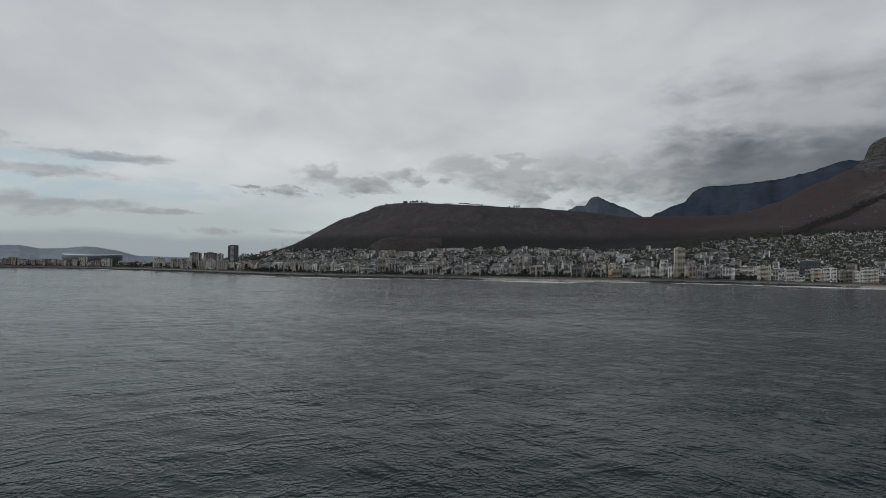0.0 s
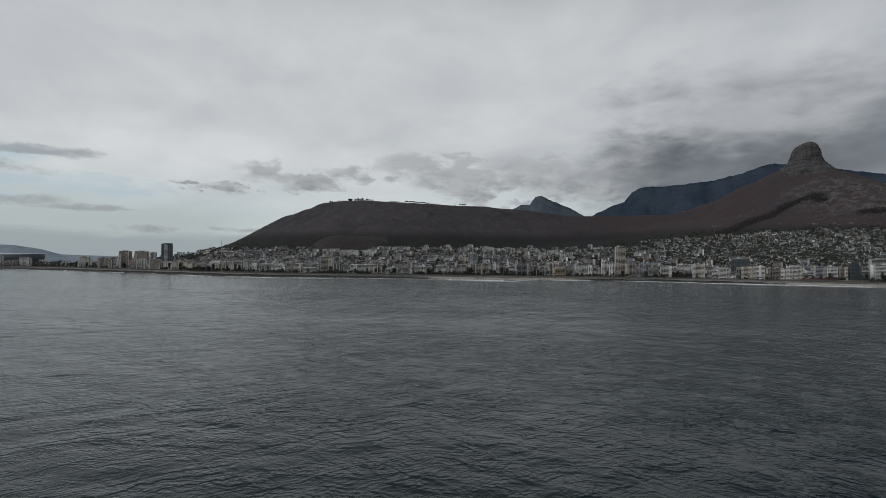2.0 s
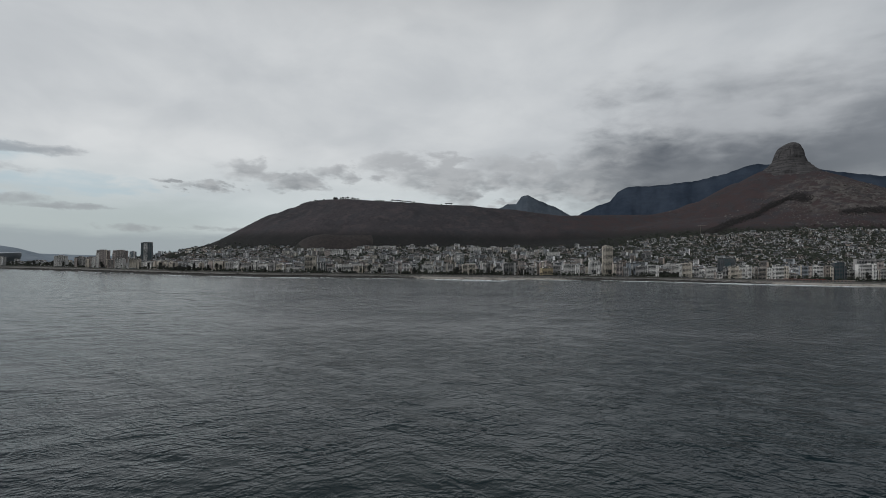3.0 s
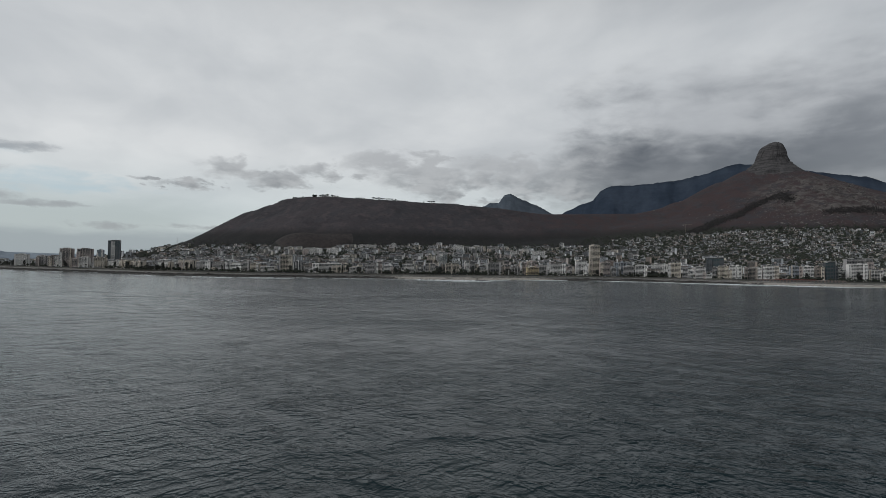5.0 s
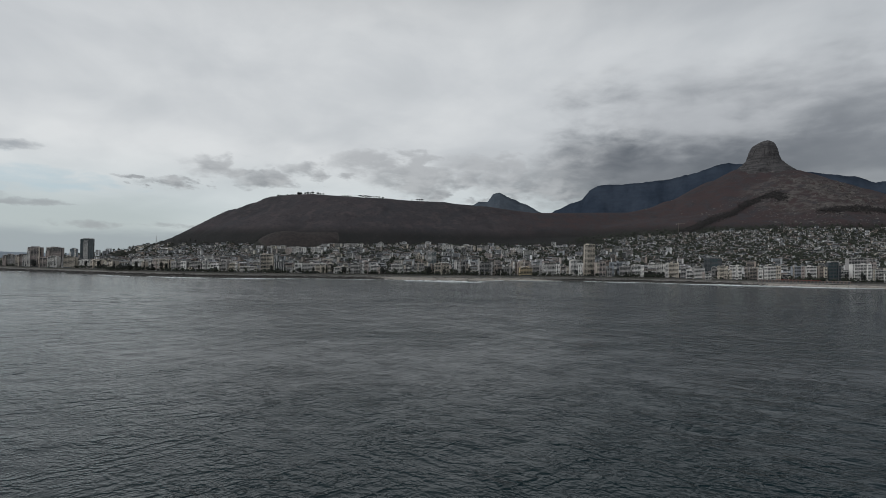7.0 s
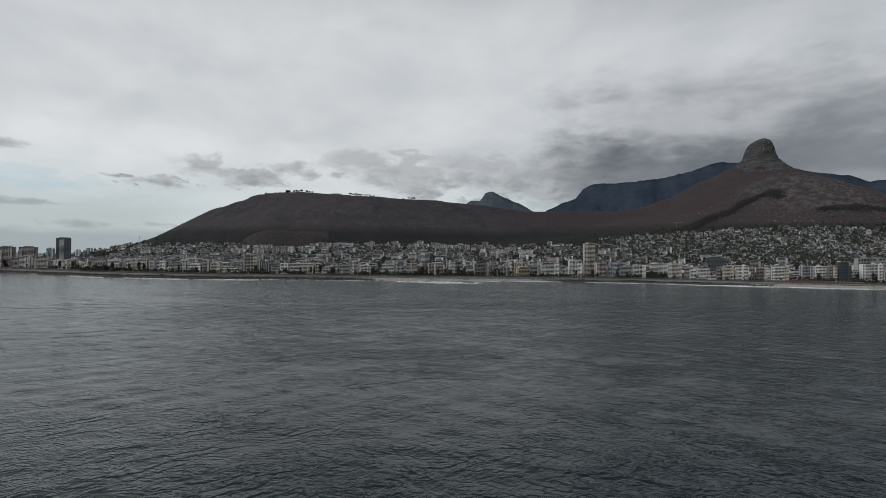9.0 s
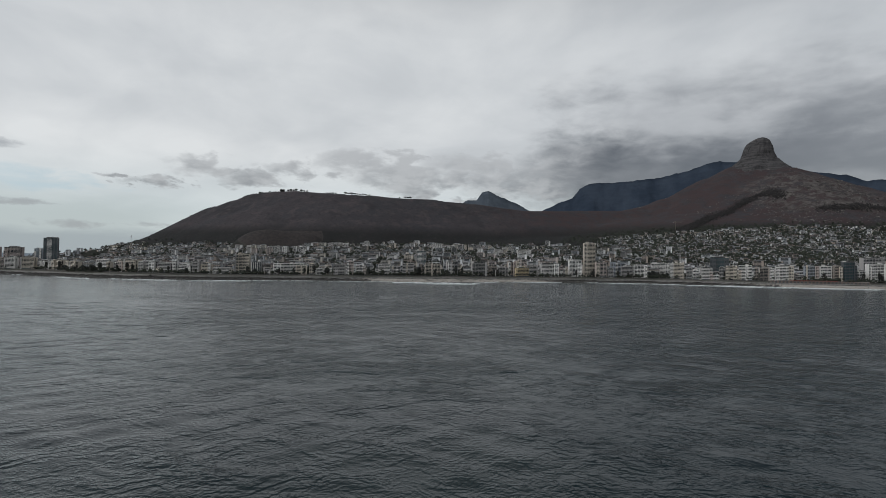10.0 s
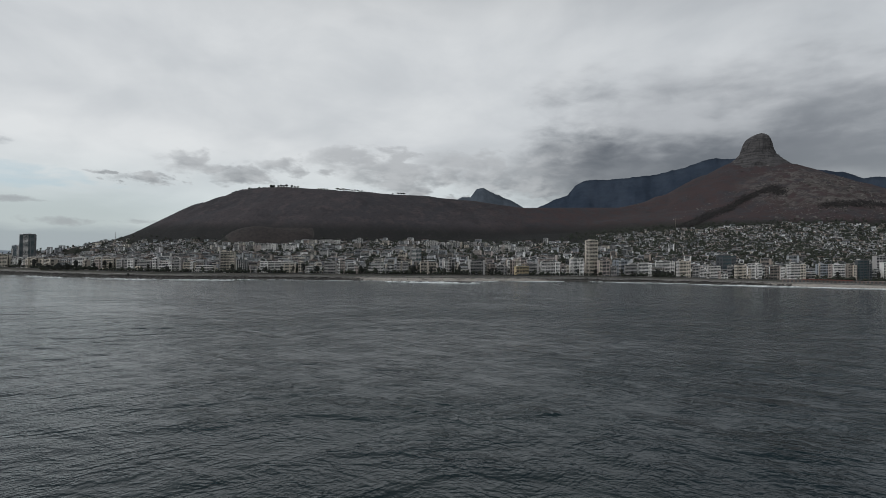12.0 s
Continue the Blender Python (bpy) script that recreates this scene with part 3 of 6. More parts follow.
def sea_z(x, y):
    """Wind sea: many small waves from two crossing quarters, each only where the grid is fine enough to carry it."""
    step = np.maximum(np.abs(np.gradient(x, axis=1)), np.abs(np.gradient(y, axis=0)))
    z, waves = np.zeros_like(x), random.Random(33)
    for i in range(46):
        length = 5.4 * 1.028 ** i
        heading = radians((80, 128, 175)[i % 3] + waves.gauss(0, 9))
        k = 2 * math.pi / length
        carry = np.clip((length / step - 2.6) / 2.0, 0, 1)
        z += WAVE_SLOPE / k * carry * np.sin(k * (x * math.sin(heading) + y * math.cos(heading)) + waves.uniform(0, 6.28))
    return z * (1.0 + 0.9 * fbm(x, y, 130, 2, 25))


WAVE_SLOPE = 0.0085
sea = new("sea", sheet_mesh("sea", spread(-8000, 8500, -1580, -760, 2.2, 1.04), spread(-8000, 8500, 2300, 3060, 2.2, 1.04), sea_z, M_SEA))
tagged(sea, "dark grey-green sea with low rippling swell", "water", kind="structure")


# ---------------- peak, table mountain, far hills ----------------
def lathe_peak():
    """Stepped sandstone tower on top of the cone: rounded to the north-east, steep to the south-west."""
    prof = [(455, 178, 160), (490, 162, 146), (510, 146, 128), (522, 130, 114), (533, 121, 102), (536, 113, 97), (546, 108, 91), (549, 99, 82), (560, 95, 75), (563, 89, 68), (575, 85, 64),
            (586, 80, 60), (600, 75, 57), (613, 69, 54), (625, 63, 51), (636, 56, 47), (644, 47, 44), (651, 36, 39), (657, 25, 33), (661, 14, 27), (664, 4, 20), (666, -4, 12)]
    n, verts, faces = 96, [], []
    for k, (z, left, right) in enumerate(prof):
        shift, r = (right - left) / 2, (right + left) / 2
        for i in range(n):
            a = 2 * math.pi * i / n
            c, s = math.cos(a), math.sin(a)
            rr = r * (1 + 0.09 * noise.noise((c * 2, s * 2, z * 0.010)) + 0.07 * noise.noise((c * 6, s * 6, z * 0.03)) + 0.035 * noise.noise((c * 17, s * 17, z * 0.06)))
            u, v = shift + rr * c, rr * s
            verts.append((-0.92 * u + 0.39 * v, -0.39 * u - 0.92 * v, z + 2.5 * noise.noise((c * 5, s * 5, z))))
    for k in range(len(prof) - 1):
        for i in range(n):
            j = (i + 1) % n
            faces.append((k * n + i, k * n + j, (k + 1) * n + j, (k + 1) * n + i))
    faces.append(tuple((len(prof) - 1) * n + i for i in range(n)))
    return mesh_of("rock_peak", verts, faces, M_CLIFF)


peak = new("rock_peak", lathe_peak())
peak.location = (*PEAK, 0)
tagged(peak, "grey stepped sandstone peak on top of the mountain", "peak", kind="structure")


def range_mesh(name, line, mat, reach, drop, seed, rough=1.0):
    """A mountain range: a crest line with cliffs, spurs and gullies down to both sides."""
    pts = np.array(line, float)
    seg = np.r_[0, np.cumsum(np.hypot(np.diff(pts[:, 0]), np.diff(pts[:, 1])))]
    n = int(seg[-1] / 9) + 2
    s = np.linspace(0, seg[-1], n)
    cx, cy, ch = (np.interp(s, seg, pts[:, k]) for k in range(3))
    tx, ty = np.gradient(cx), np.gradient(cy)
    ln = np.hypot(tx, ty)
    nx, ny = -ty / ln, tx / ln
    rows = np.r_[-np.geomspace(1, 18, 14)[::-1] / 18, 0, np.geomspace(1, 18, 14) / 18]
    verts = []
    for q in rows:
        off = q * reach
        x, y = cx + nx * off, cy + ny * off
        fall = drop * np.abs(q) ** 0.8
        gully = fbm(s * 1.0 + seed * 999, np.full(n, off), 170, 4, seed) * 150 * np.abs(q) ** 0.55 * rough
        z = ch - fall * (1 - 0.1) + np.minimum(gully, fall * 0.75)
        z = z + fbm(s, np.full(n, seed * 31.0), 30, 3, seed) * 7 * rough * (1 - np.abs(q))
        verts.append(np.stack([x, y, np.maximum(z, -5)], 1))
    v = np.concatenate(verts)
    m = len(rows)
    faces = [(k * n + i, k * n + i + 1, (k + 1) * n + i + 1, (k + 1) * n + i) for k in range(m - 1) for i in range(n - 1)]
    return mesh_of(name, v, faces, mat, smooth_shade=True)


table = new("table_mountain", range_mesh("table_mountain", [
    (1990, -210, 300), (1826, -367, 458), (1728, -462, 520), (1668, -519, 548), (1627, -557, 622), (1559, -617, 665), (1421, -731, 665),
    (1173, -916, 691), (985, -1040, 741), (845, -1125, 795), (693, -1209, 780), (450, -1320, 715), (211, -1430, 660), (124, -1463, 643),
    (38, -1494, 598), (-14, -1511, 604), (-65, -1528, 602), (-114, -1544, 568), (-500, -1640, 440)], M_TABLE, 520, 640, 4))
tagged(table, "flat-topped mountain tinted dark blue for haze, under low cloud", "mountain", kind="structure")
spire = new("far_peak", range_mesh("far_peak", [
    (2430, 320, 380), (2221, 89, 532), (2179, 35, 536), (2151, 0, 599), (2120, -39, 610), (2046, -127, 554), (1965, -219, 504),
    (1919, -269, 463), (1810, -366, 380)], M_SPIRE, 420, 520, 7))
tagged(spire, "pointed peak behind the ridge, tinted blue-grey for haze", "mountain", kind="structure")
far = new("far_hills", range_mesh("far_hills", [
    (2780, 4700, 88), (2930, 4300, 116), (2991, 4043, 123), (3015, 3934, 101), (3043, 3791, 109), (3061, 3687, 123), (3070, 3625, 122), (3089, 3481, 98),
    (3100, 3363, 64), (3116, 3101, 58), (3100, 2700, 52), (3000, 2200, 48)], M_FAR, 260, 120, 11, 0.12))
tagged(far, "hills across the bay, tinted pale blue for haze", "hills", kind="structure")


# ---------------- building kit ----------------
def boxes(name, items, mats, smooth_shade=False):
    """One mesh out of boxes (x0, y0, z0, x1, y1, z1, material index)."""
    v, f, idx = [], [], []
    for it in items:
        x0, y0, z0, x1, y1, z1 = it[:6]
        b = len(v)
        v += [(x0, y0, z0), (x1, y0, z0), (x1, y1, z0), (x0, y1, z0), (x0, y0, z1), (x1, y0, z1), (x1, y1, z1), (x0, y1, z1)]
        f += [(b, b + 3, b + 2, b + 1), (b + 4, b + 5, b + 6, b + 7), (b, b + 1, b + 5, b + 4), (b + 1, b + 2, b + 6, b + 5),
              (b + 2, b + 3, b + 7, b + 6), (b + 3, b, b + 4, b + 7)]
        idx += [it[6] if len(it) > 6 else 0] * 6
    return mesh_of(name, v, f, mats, idx)


def part(name, mesh, parent, label="", at=(0, 0, 0)):
    ob = new(name, mesh)
    ob.parent = parent
    ob.location = at
    if label:
        ob["label"] = label
    return ob


def thing(name, x, y, z, turn, label, category, group="", kind=""):
    ob = new(name)
    ob.matrix_basis = pose(x, y, z, 0, 0, turn)
    return tagged(ob, label, category, group, kind)


FLOOR = 3.05
shared = {}


def keep(key, make):
    if key not in shared:
        shared[key] = make()
    return shared[key]


def comb(name, w, d, z0, z1, teeth, mats):
    """A wall in one piece: a plan with piers standing forward of the front, drawn up from z0 to z1. teeth: (from, to, depth)."""
    back = d / 2
    plan = [(w / 2, back), (-w / 2, back)]
    base = min(t[2] for t in teeth)
    x = -w / 2
    for a, b, f in teeth:
        if a > x + 0.01:
            plan += [(x, base), (a, base)]
        plan += [(a, f), (b, f)]
        x = b
    if x < w / 2 - 0.01:
        plan += [(x, base), (w / 2, base)]
    keepers = []
    for p in plan:
        if not keepers or abs(p[0] - keepers[-1][0]) + abs(p[1] - keepers[-1][1]) > 1e-4:
            keepers.append(p)
    n = len(keepers)
    v = [(px_, py_, z0) for px_, py_ in keepers] + [(px_, py_, z1) for px_, py_ in keepers]
    f = [(i, (i + 1) % n, n + (i + 1) % n, n + i) for i in range(n)] + [tuple(range(n, 2 * n)), tuple(reversed(range(n)))]
    return mesh_of(name, v, f, mats)


def piers(w, d, bays, width, front, base):
    """Teeth for comb(): piers at the bay lines, the plain wall between them."""
    out, x = [], -w / 2
    for i in range(bays + 1):
        c = min(max(-w / 2 + i * w / bays, -w / 2 + width / 2), w / 2 - width / 2)
        if c - width / 2 > x + 0.01:
            out.append((x, c - width / 2, base))
        out.append((c - width / 2, c + width / 2, front))
        x = c + width / 2
    return out


def roof_parts(root, w, d, top, wall, rng, tall=True):
    """Flat roof behind a parapet, with the lift housing and a tank or two."""
    t = 0.25
    part("roof", boxes("roof", [(-w / 2, -d / 2, top, w / 2, d / 2, top + 0.35)], [M_ROOF]), root)
    part("parapet", boxes("parapet", [(-w / 2, -d / 2 - 0.1, top + 0.35, w / 2, -d / 2 + t, top + 1.1), (-w / 2, d / 2 - t, top + 0.35, w / 2, d / 2 + 0.1, top + 1.1),
                                      (-w / 2 - 0.1, -d / 2 + t, top + 0.35, -w / 2 + t, d / 2 - t, top + 1.1), (w / 2 - t, -d / 2 + t, top + 0.35, w / 2 + 0.1, d / 2 - t, top + 1.1)], [wall]), root)
    if tall:
        c, hw = rng.uniform(-0.25, 0.25) * w, min(rng.uniform(2.2, 4.0), w * 0.3)
        part("lift_housing", boxes("lift_housing", [(c - hw, -1.5, top + 0.35, c + hw, d * 0.3, top + rng.uniform(2.6, 4.2)),
                                                    (c - hw - 0.2, -1.7, top + 4.2, c + hw + 0.2, d * 0.3 + 0.2, top + 4.4)], [wall, M_ROOF]), root)


def ribbon(w, d, front, z0, z1, wrap=0.35):
    """Glazing of one storey in one piece; it returns a little way round both ends."""
    return [(-w / 2 - 0.04, front, z0, w / 2 + 0.04, -d / 2 + d * wrap, z1)]


def flats_balconies(x, y, z, turn, w, d, floors, wall, label, rng, solid=True, sides=True, group="", category="apartment building"):
    """Block of flats with a balcony running along every storey."""
    root = thing("apartment_building", x, y, z, turn, label, category, group)
    top, rec = floors * FLOOR, 1.9
    bays = max(2, round(w / 6.5))
    teeth = piers(w, d, bays, 0.5, -d / 2 + rec - 0.25, -d / 2 + rec)
    teeth[0], teeth[-1] = (*teeth[0][:2], -d / 2), (*teeth[-1][:2], -d / 2)
    part("wall", comb("wall", w, d, -6, top, teeth, [wall]), root)
    slab = keep(("slab", w, d, solid, wall.name), lambda: boxes("balcony", [
        (-w / 2 + 0.3, -d / 2 - 0.25, -0.12, w / 2 - 0.3, -d / 2 + rec, 0.12),
        (-w / 2 + 0.3, -d / 2 - 0.25, 0.12, w / 2 - 0.3, -d / 2 - 0.1, 0.85 if solid else 0.3)]
        + ([] if solid else [(-w / 2 + 0.3, -d / 2 - 0.22, 0.9, w / 2 - 0.3, -d / 2 - 0.14, 1.0)]), [wall]))
    pane = keep(("pane", w, d), lambda: boxes("window", ribbon(w, d, -d / 2 + rec - 0.08, 0.15, 2.45, 0.3 if sides else 0.2), [M_GLASS]))
    for k in range(floors):
        if k:
            part("balcony", slab, root, at=(0, 0, k * FLOOR))
        part("window", pane, root, at=(0, 0, k * FLOOR))
    roof_parts(root, w, d, top, wall, rng, floors > 4)
    extras(root, w, d, floors, wall, rng, -d / 2)
    return root


def flats_grid(x, y, z, turn, w, d, floors, wall, label, rng, bay=7.5, group="", category="apartment building", glass=None, pier=0.45):
    """Block with piers and spandrels standing proud of the glazing."""
    root = thing("apartment_building", x, y, z, turn, label, category, group)
    top, rec = floors * FLOOR, 0.8
    bays = max(2, round(w / bay))
    part("wall", comb("wall", w, d, -6, top, piers(w, d, bays, pier, -d / 2, -d / 2 + rec), [wall]), root)
    sp = keep(("sp", w, d, wall.name), lambda: boxes("spandrel", [(-w / 2 + 0.05, -d / 2 + 0.06, -0.25, w / 2 - 0.05, -d / 2 + rec, 0.7)], [wall]))
    g = glass or M_GLASS
    pane = keep(("gp", w, d, g.name), lambda: boxes("window", ribbon(w, d, -d / 2 + rec - 0.1, 0.7, 2.8), [g]))
    for k in range(floors):
        part("spandrel", sp, root, at=(0, 0, k * FLOOR))
        part("window", pane, root, at=(0, 0, k * FLOOR))
    if w > 14 and wall is not M_DARK and rng.random() < 0.6:
        bw, c = w * rng.uniform(0.22, 0.4), rng.uniform(-0.25, 0.25) * w
        tone = rng.choice((wall, M_WHITE, M_WHITE))
        bal = boxes("balcony", [(c - bw / 2, -d / 2 - 1.3, -0.1, c + bw / 2, -d / 2 + 0.1, 0.1), (c - bw / 2, -d / 2 - 1.3, 0.1, c + bw / 2, -d / 2 - 1.15, 1.0)], [tone])
        for k in range(1, floors):
            part("balcony", bal, root, at=(0, 0, k * FLOOR))
    roof_parts(root, w, d, top, wall, rng, floors > 4)
    extras(root, w, d, floors, wall, rng, -d / 2)
    return root


def flats_fins(x, y, z, turn, w, d, floors, wall, fin, label, rng, group=""):
    """Dark glazed block behind tall upright fins."""
    root = thing("apartment_building", x, y, z, turn, label, "apartment building", group)
    top = floors * FLOOR
    part("wall", boxes("wall", [(-w / 2, -d / 2, -6, w / 2, d / 2, top)], [wall]), root)
    n = max(3, round(w / 4.2))
    up = keep(("fin", floors, fin.name), lambda: boxes("fin", [(-0.35, -0.9, -1, 0.35, 0.0, top)], [fin]))
    for i in range(n + 1):
        part("fin", up, root, at=(-w / 2 + 0.35 + i * (w - 0.7) / n, -d / 2, 0))
    pane = keep(("fp", w, d), lambda: boxes("window", ribbon(w, d, -d / 2 - 0.08, 0.7, 2.7), [M_GLASS]))
    for k in range(floors):
        part("window", pane, root, at=(0, 0, k * FLOOR))
    roof_parts(root, w, d, top, wall, rng)
    return root


def extras(root, w, d, floors, wall, rng, front):
    """What sets one block apart: a stair tower, a set-back top storey, a dark ground floor."""
    top = floors * FLOOR
    if w > 13 and rng.random() < 0.75:
        sw = rng.uniform(2.2, 3.6)
        c = rng.choice((-0.5, 0.5, rng.uniform(-0.3, 0.3))) * (w - sw - 0.4)
        tone = rng.choice((wall, wall, wall, M_GREY, M_CREAM, M_BROWN))
        tower = part("stair_tower", boxes("stair_tower", [(c - sw / 2, front - 0.55, -6, c + sw / 2, front + 2.0, top + rng.uniform(0.8, 3.4))], [tone]), root)
        part("stair_window", boxes("stair_window", [(c - 0.35, front - 0.62, 2.5, c + 0.35, front - 0.45, top - 1.5)], [M_GLASS]), tower)
    if w > 10 and floors > 4 and rng.random() < 0.7:
        a, b = sorted((rng.uniform(-0.48, -0.1), rng.uniform(0.1, 0.48)))
        upper = part("penthouse", boxes("penthouse", [(a * w, -d * 0.28, top + 0.3, b * w, d * 0.42, top + 3.0)], [rng.choice((wall, M_WHITE, M_GREY))]), root)
        part("penthouse_window", boxes("penthouse_window", [(a * w + 0.5, -d * 0.28 - 0.08, top + 0.9, b * w - 0.5, -d * 0.28 + 0.1, top + 2.6)], [M_GLASS]), upper)
        part("penthouse_roof", boxes("penthouse_roof", [(a * w - 0.6, -d * 0.28 - 1.2, top + 3.0, b * w + 0.6, d * 0.42 + 0.3, top + 3.25)], [M_WHITE]), upper)
    for side in (-1, 1):
        if w > 12 and rng.random() < 0.58:
            ww, out = w * rng.uniform(0.2, 0.36), rng.uniform(1.6, 3.6)
            wf_ = max(2, floors - rng.choice((0, 0, 1, 2, 3)))
            c = side * (w / 2 - ww / 2 + 0.3)
            tone = rng.choice((wall, wall, M_WHITE, M_CREAM, M_PINK))
            top_w = wf_ * FLOOR + rng.choice((0.3, 0.9, 1.2))
            wing = part("wing", boxes("wing", [(c - ww / 2, front - out, -6, c + ww / 2, front + 1.0, top_w)], [tone]), root)
            lit = keep(("wing", round(ww, 1), round(out, 1), round(c, 1), w), lambda: boxes("wing_window", [
                (c - ww * 0.42, front - out - 0.08, 0.5, c - ww * 0.04, front - out + 0.1, 2.4), (c + ww * 0.06, front - out - 0.08, 0.9, c + ww * 0.40, front - out + 0.1, 2.2)], [M_GLASS]))
            ledge = boxes("wing_balcony", [(c - ww * 0.46, front - out - 1.1, -0.1, c + ww * 0.02, front - out, 0.08), (c - ww * 0.46, front - out - 1.1, 0.08, c + ww * 0.02, front - out - 1.0, 0.95)], [tone])
            balcony = rng.random() < 0.6
            for k in range(wf_):
                part("wing_window", lit, wing, at=(0, 0, k * FLOOR))
                if k and balcony:
                    part("wing_balcony", ledge, wing, at=(0, 0, k * FLOOR))
    for _ in range(rng.choice((0, 1, 1, 2))):
        q, r = rng.uniform(-0.4, 0.4) * w, rng.uniform(-0.1, 0.35) * d
        part("roof_tank", boxes("roof_tank", [(q - 0.9, r - 0.9, top + 0.3, q + 0.9, r + 0.9, top + rng.uniform(1.8, 3.0))], [rng.choice((M_GREY, M_DARK, M_WHITE))]), root)
    if rng.random() < 0.6:
        part("garage_front", boxes("garage_front", [(-w / 2 + 0.6, front - 0.12, -0.4, w / 2 - 0.6, front + 0.4, 2.5)], [M_DARK]), root)


rng = random.Random(7)

# ---------------- flats along the seafront and landmark blocks ----------------
flats_grid(955, 3603, 9.6, -114, 18.1, 13.1, 7, M_PINK, "pale pink block of flats with a window grid on the seafront", rng)
flats_grid(952, 3578, 9.6, -114, 28.2, 16.0, 9, M_PINK, "pale pink block of flats with a window grid on the seafront", rng)
flats_balconies(945, 3546, 9.6, -114, 32.4, 16.0, 5, M_WHITE, "white block of flats with long balconies on the seafront", rng)
flats_grid(939, 3516, 9.6, -114, 28.4, 16.0, 6, M_GREY, "grey concrete block of flats with a window grid on the seafront", rng)
flats_grid(932, 3485, 9.5, -114, 32.6, 16.0, 7, M_PINK, "pale pink block of flats with a window grid on the seafront", rng)
flats_grid(924, 3452, 9.4, -114, 34.7, 16.0, 8, M_PINK, "pale pink block of flats with a window grid on the seafront", rng)
flats_balconies(913, 3416, 9.2, -114, 36.8, 16.0, 6, M_CREAM, "cream block of flats with long balconies on the seafront", rng)
flats_grid(900, 3379, 9.2, -114, 34.8, 16.0, 7, M_GREY, "grey concrete block of flats with a window grid on the seafront", rng)
flats_grid(885, 3347, 9.4, -114, 20.5, 14.8, 11, M_WHITE, "white block of flats with a window grid on the seafront", rng)
flats_grid(872, 3319, 9.4, -114, 26.6, 16.0, 5, M_PINK, "pale pink block of flats with a window grid on the seafront", rng)
flats_grid(857, 3294, 9.4, -114, 18.4, 13.3, 6, M_PINK, "pale pink block of flats with a window grid on the seafront", rng)
flats_grid(841, 3266, 9.4, -114, 32.6, 16.0, 9, M_WHITE, "white block of flats with a window grid on the seafront", rng)
flats_balconies(639, 3081, 9.6, -114, 34.8, 16.0, 11, M_WHITE, "white block of flats with long balconies on the seafront", rng)
flats_balconies(538, 3022, 9.6, -114, 29.8, 16.0, 10, M_GREY, "grey concrete block of flats with long balconies on the seafront", rng)
flats_grid(487, 2992, 9.6, -114, 27.4, 16.0, 10, M_PINK, "pale pink block of flats with a window grid on the seafront", rng)
flats_grid(448, 2962, 9.6, -114, 30.7, 20.0, 17, M_PINK, "tall pinkish-grey tower block with a window grid by the sea", rng)
flats_grid(421, 2917, 9.6, -114, 36.0, 20.0, 17, M_PINK, "tall pinkish-grey tower block with narrow balconies by the sea", rng)
flats_grid(368, 2941, 8.9, -114, 17.5, 12.6, 8, M_PINK, "pale pink block of flats with a window grid on the seafront", rng)
flats_balconies(329, 2918, 8.8, -114, 24.1, 16.0, 9, M_WHITE, "white block of flats with long balconies on the seafront", rng)
flats_balconies(286, 2883, 9.1, -114, 30.5, 16.0, 9, M_CREAM, "cream block of flats with long balconies on the seafront", rng)
flats_balconies(305, 2871, 9.6, -149, 29.9, 18.0, 5, M_CREAM, "cream block of flats with long balconies on the seafront", rng)
flats_balconies(265, 2845, 9.6, -152, 48.1, 18.0, 6, M_WHITE, "white block of flats with long balconies on the seafront", rng)
flats_balconies(224, 2821, 9.6, -151, 29.9, 18.0, 7, M_CREAM, "cream block of flats with long balconies on the seafront", rng)
flats_grid(191, 2794, 9.6, -156, 38.2, 18.0, 6, M_CREAM, "cream block of flats with a window grid on the seafront", rng)
flats_balconies(86, 2739, 9.6, -151, 44.8, 18.0, 8, M_WHITE, "white block of flats with long balconies on the seafront", rng)
flats_grid(53, 2735, 9.6, -158, 8.5, 11.0, 6, M_CREAM, "narrow cream block of flats on the seafront", rng)
flats_grid(40, 2716, 9.6, -157, 22.9, 15.2, 7, M_GREY, "grey concrete block of flats with a window grid on the seafront", rng)
flats_balconies(-1, 2701, 9.6, -145, 48.1, 18.0, 8, M_CREAM, "cream block of flats with long balconies on the seafront", rng)
flats_grid(-41, 2667, 9.6, -141, 40.9, 18.0, 7, M_GREY, "grey concrete block of flats with a window grid on the seafront", rng)
flats_balconies(-77, 2640, 9.6, -147, 37.2, 18.0, 6, M_GREY, "grey concrete block of flats with long balconies on the seafront", rng)
flats_grid(-101, 2628, 9.6, -143, 8.2, 11.0, 8, M_WHITE, "white block of flats with a window grid on the seafront", rng)
flats_grid(-112, 2609, 9.6, -133, 28.5, 18.0, 5, M_WHITE, "white block of flats with a window grid on the seafront", rng)
flats_balconies(-132, 2592, 9.6, -137, 16.5, 11.0, 8, M_GREY, "grey concrete block of flats with long balconies on the seafront", rng)
flats_balconies(-146, 2576, 9.6, -128, 19.9, 13.2, 6, M_CREAM, "cream block of flats with long balconies on the seafront", rng)
flats_balconies(-163, 2550, 9.6, -121, 33.7, 18.0, 4, M_WHITE, "white block of flats with long balconies on the seafront", rng)
flats_balconies(-185, 2515, 9.6, -115, 28.3, 18.0, 13, M_CREAM, "tall cream tower block with open balconies on the seafront", rng, solid=False)
flats_fins(-201, 2491, 9.6, -115, 19.8, 13.1, 8, M_DARK, M_WHITE, "dark block of flats with white upright fins on the seafront", rng)
flats_grid(-211, 2473, 9.6, -113, 13.2, 11.0, 4, M_GREY, "grey concrete block of flats with a window grid on the seafront", rng)
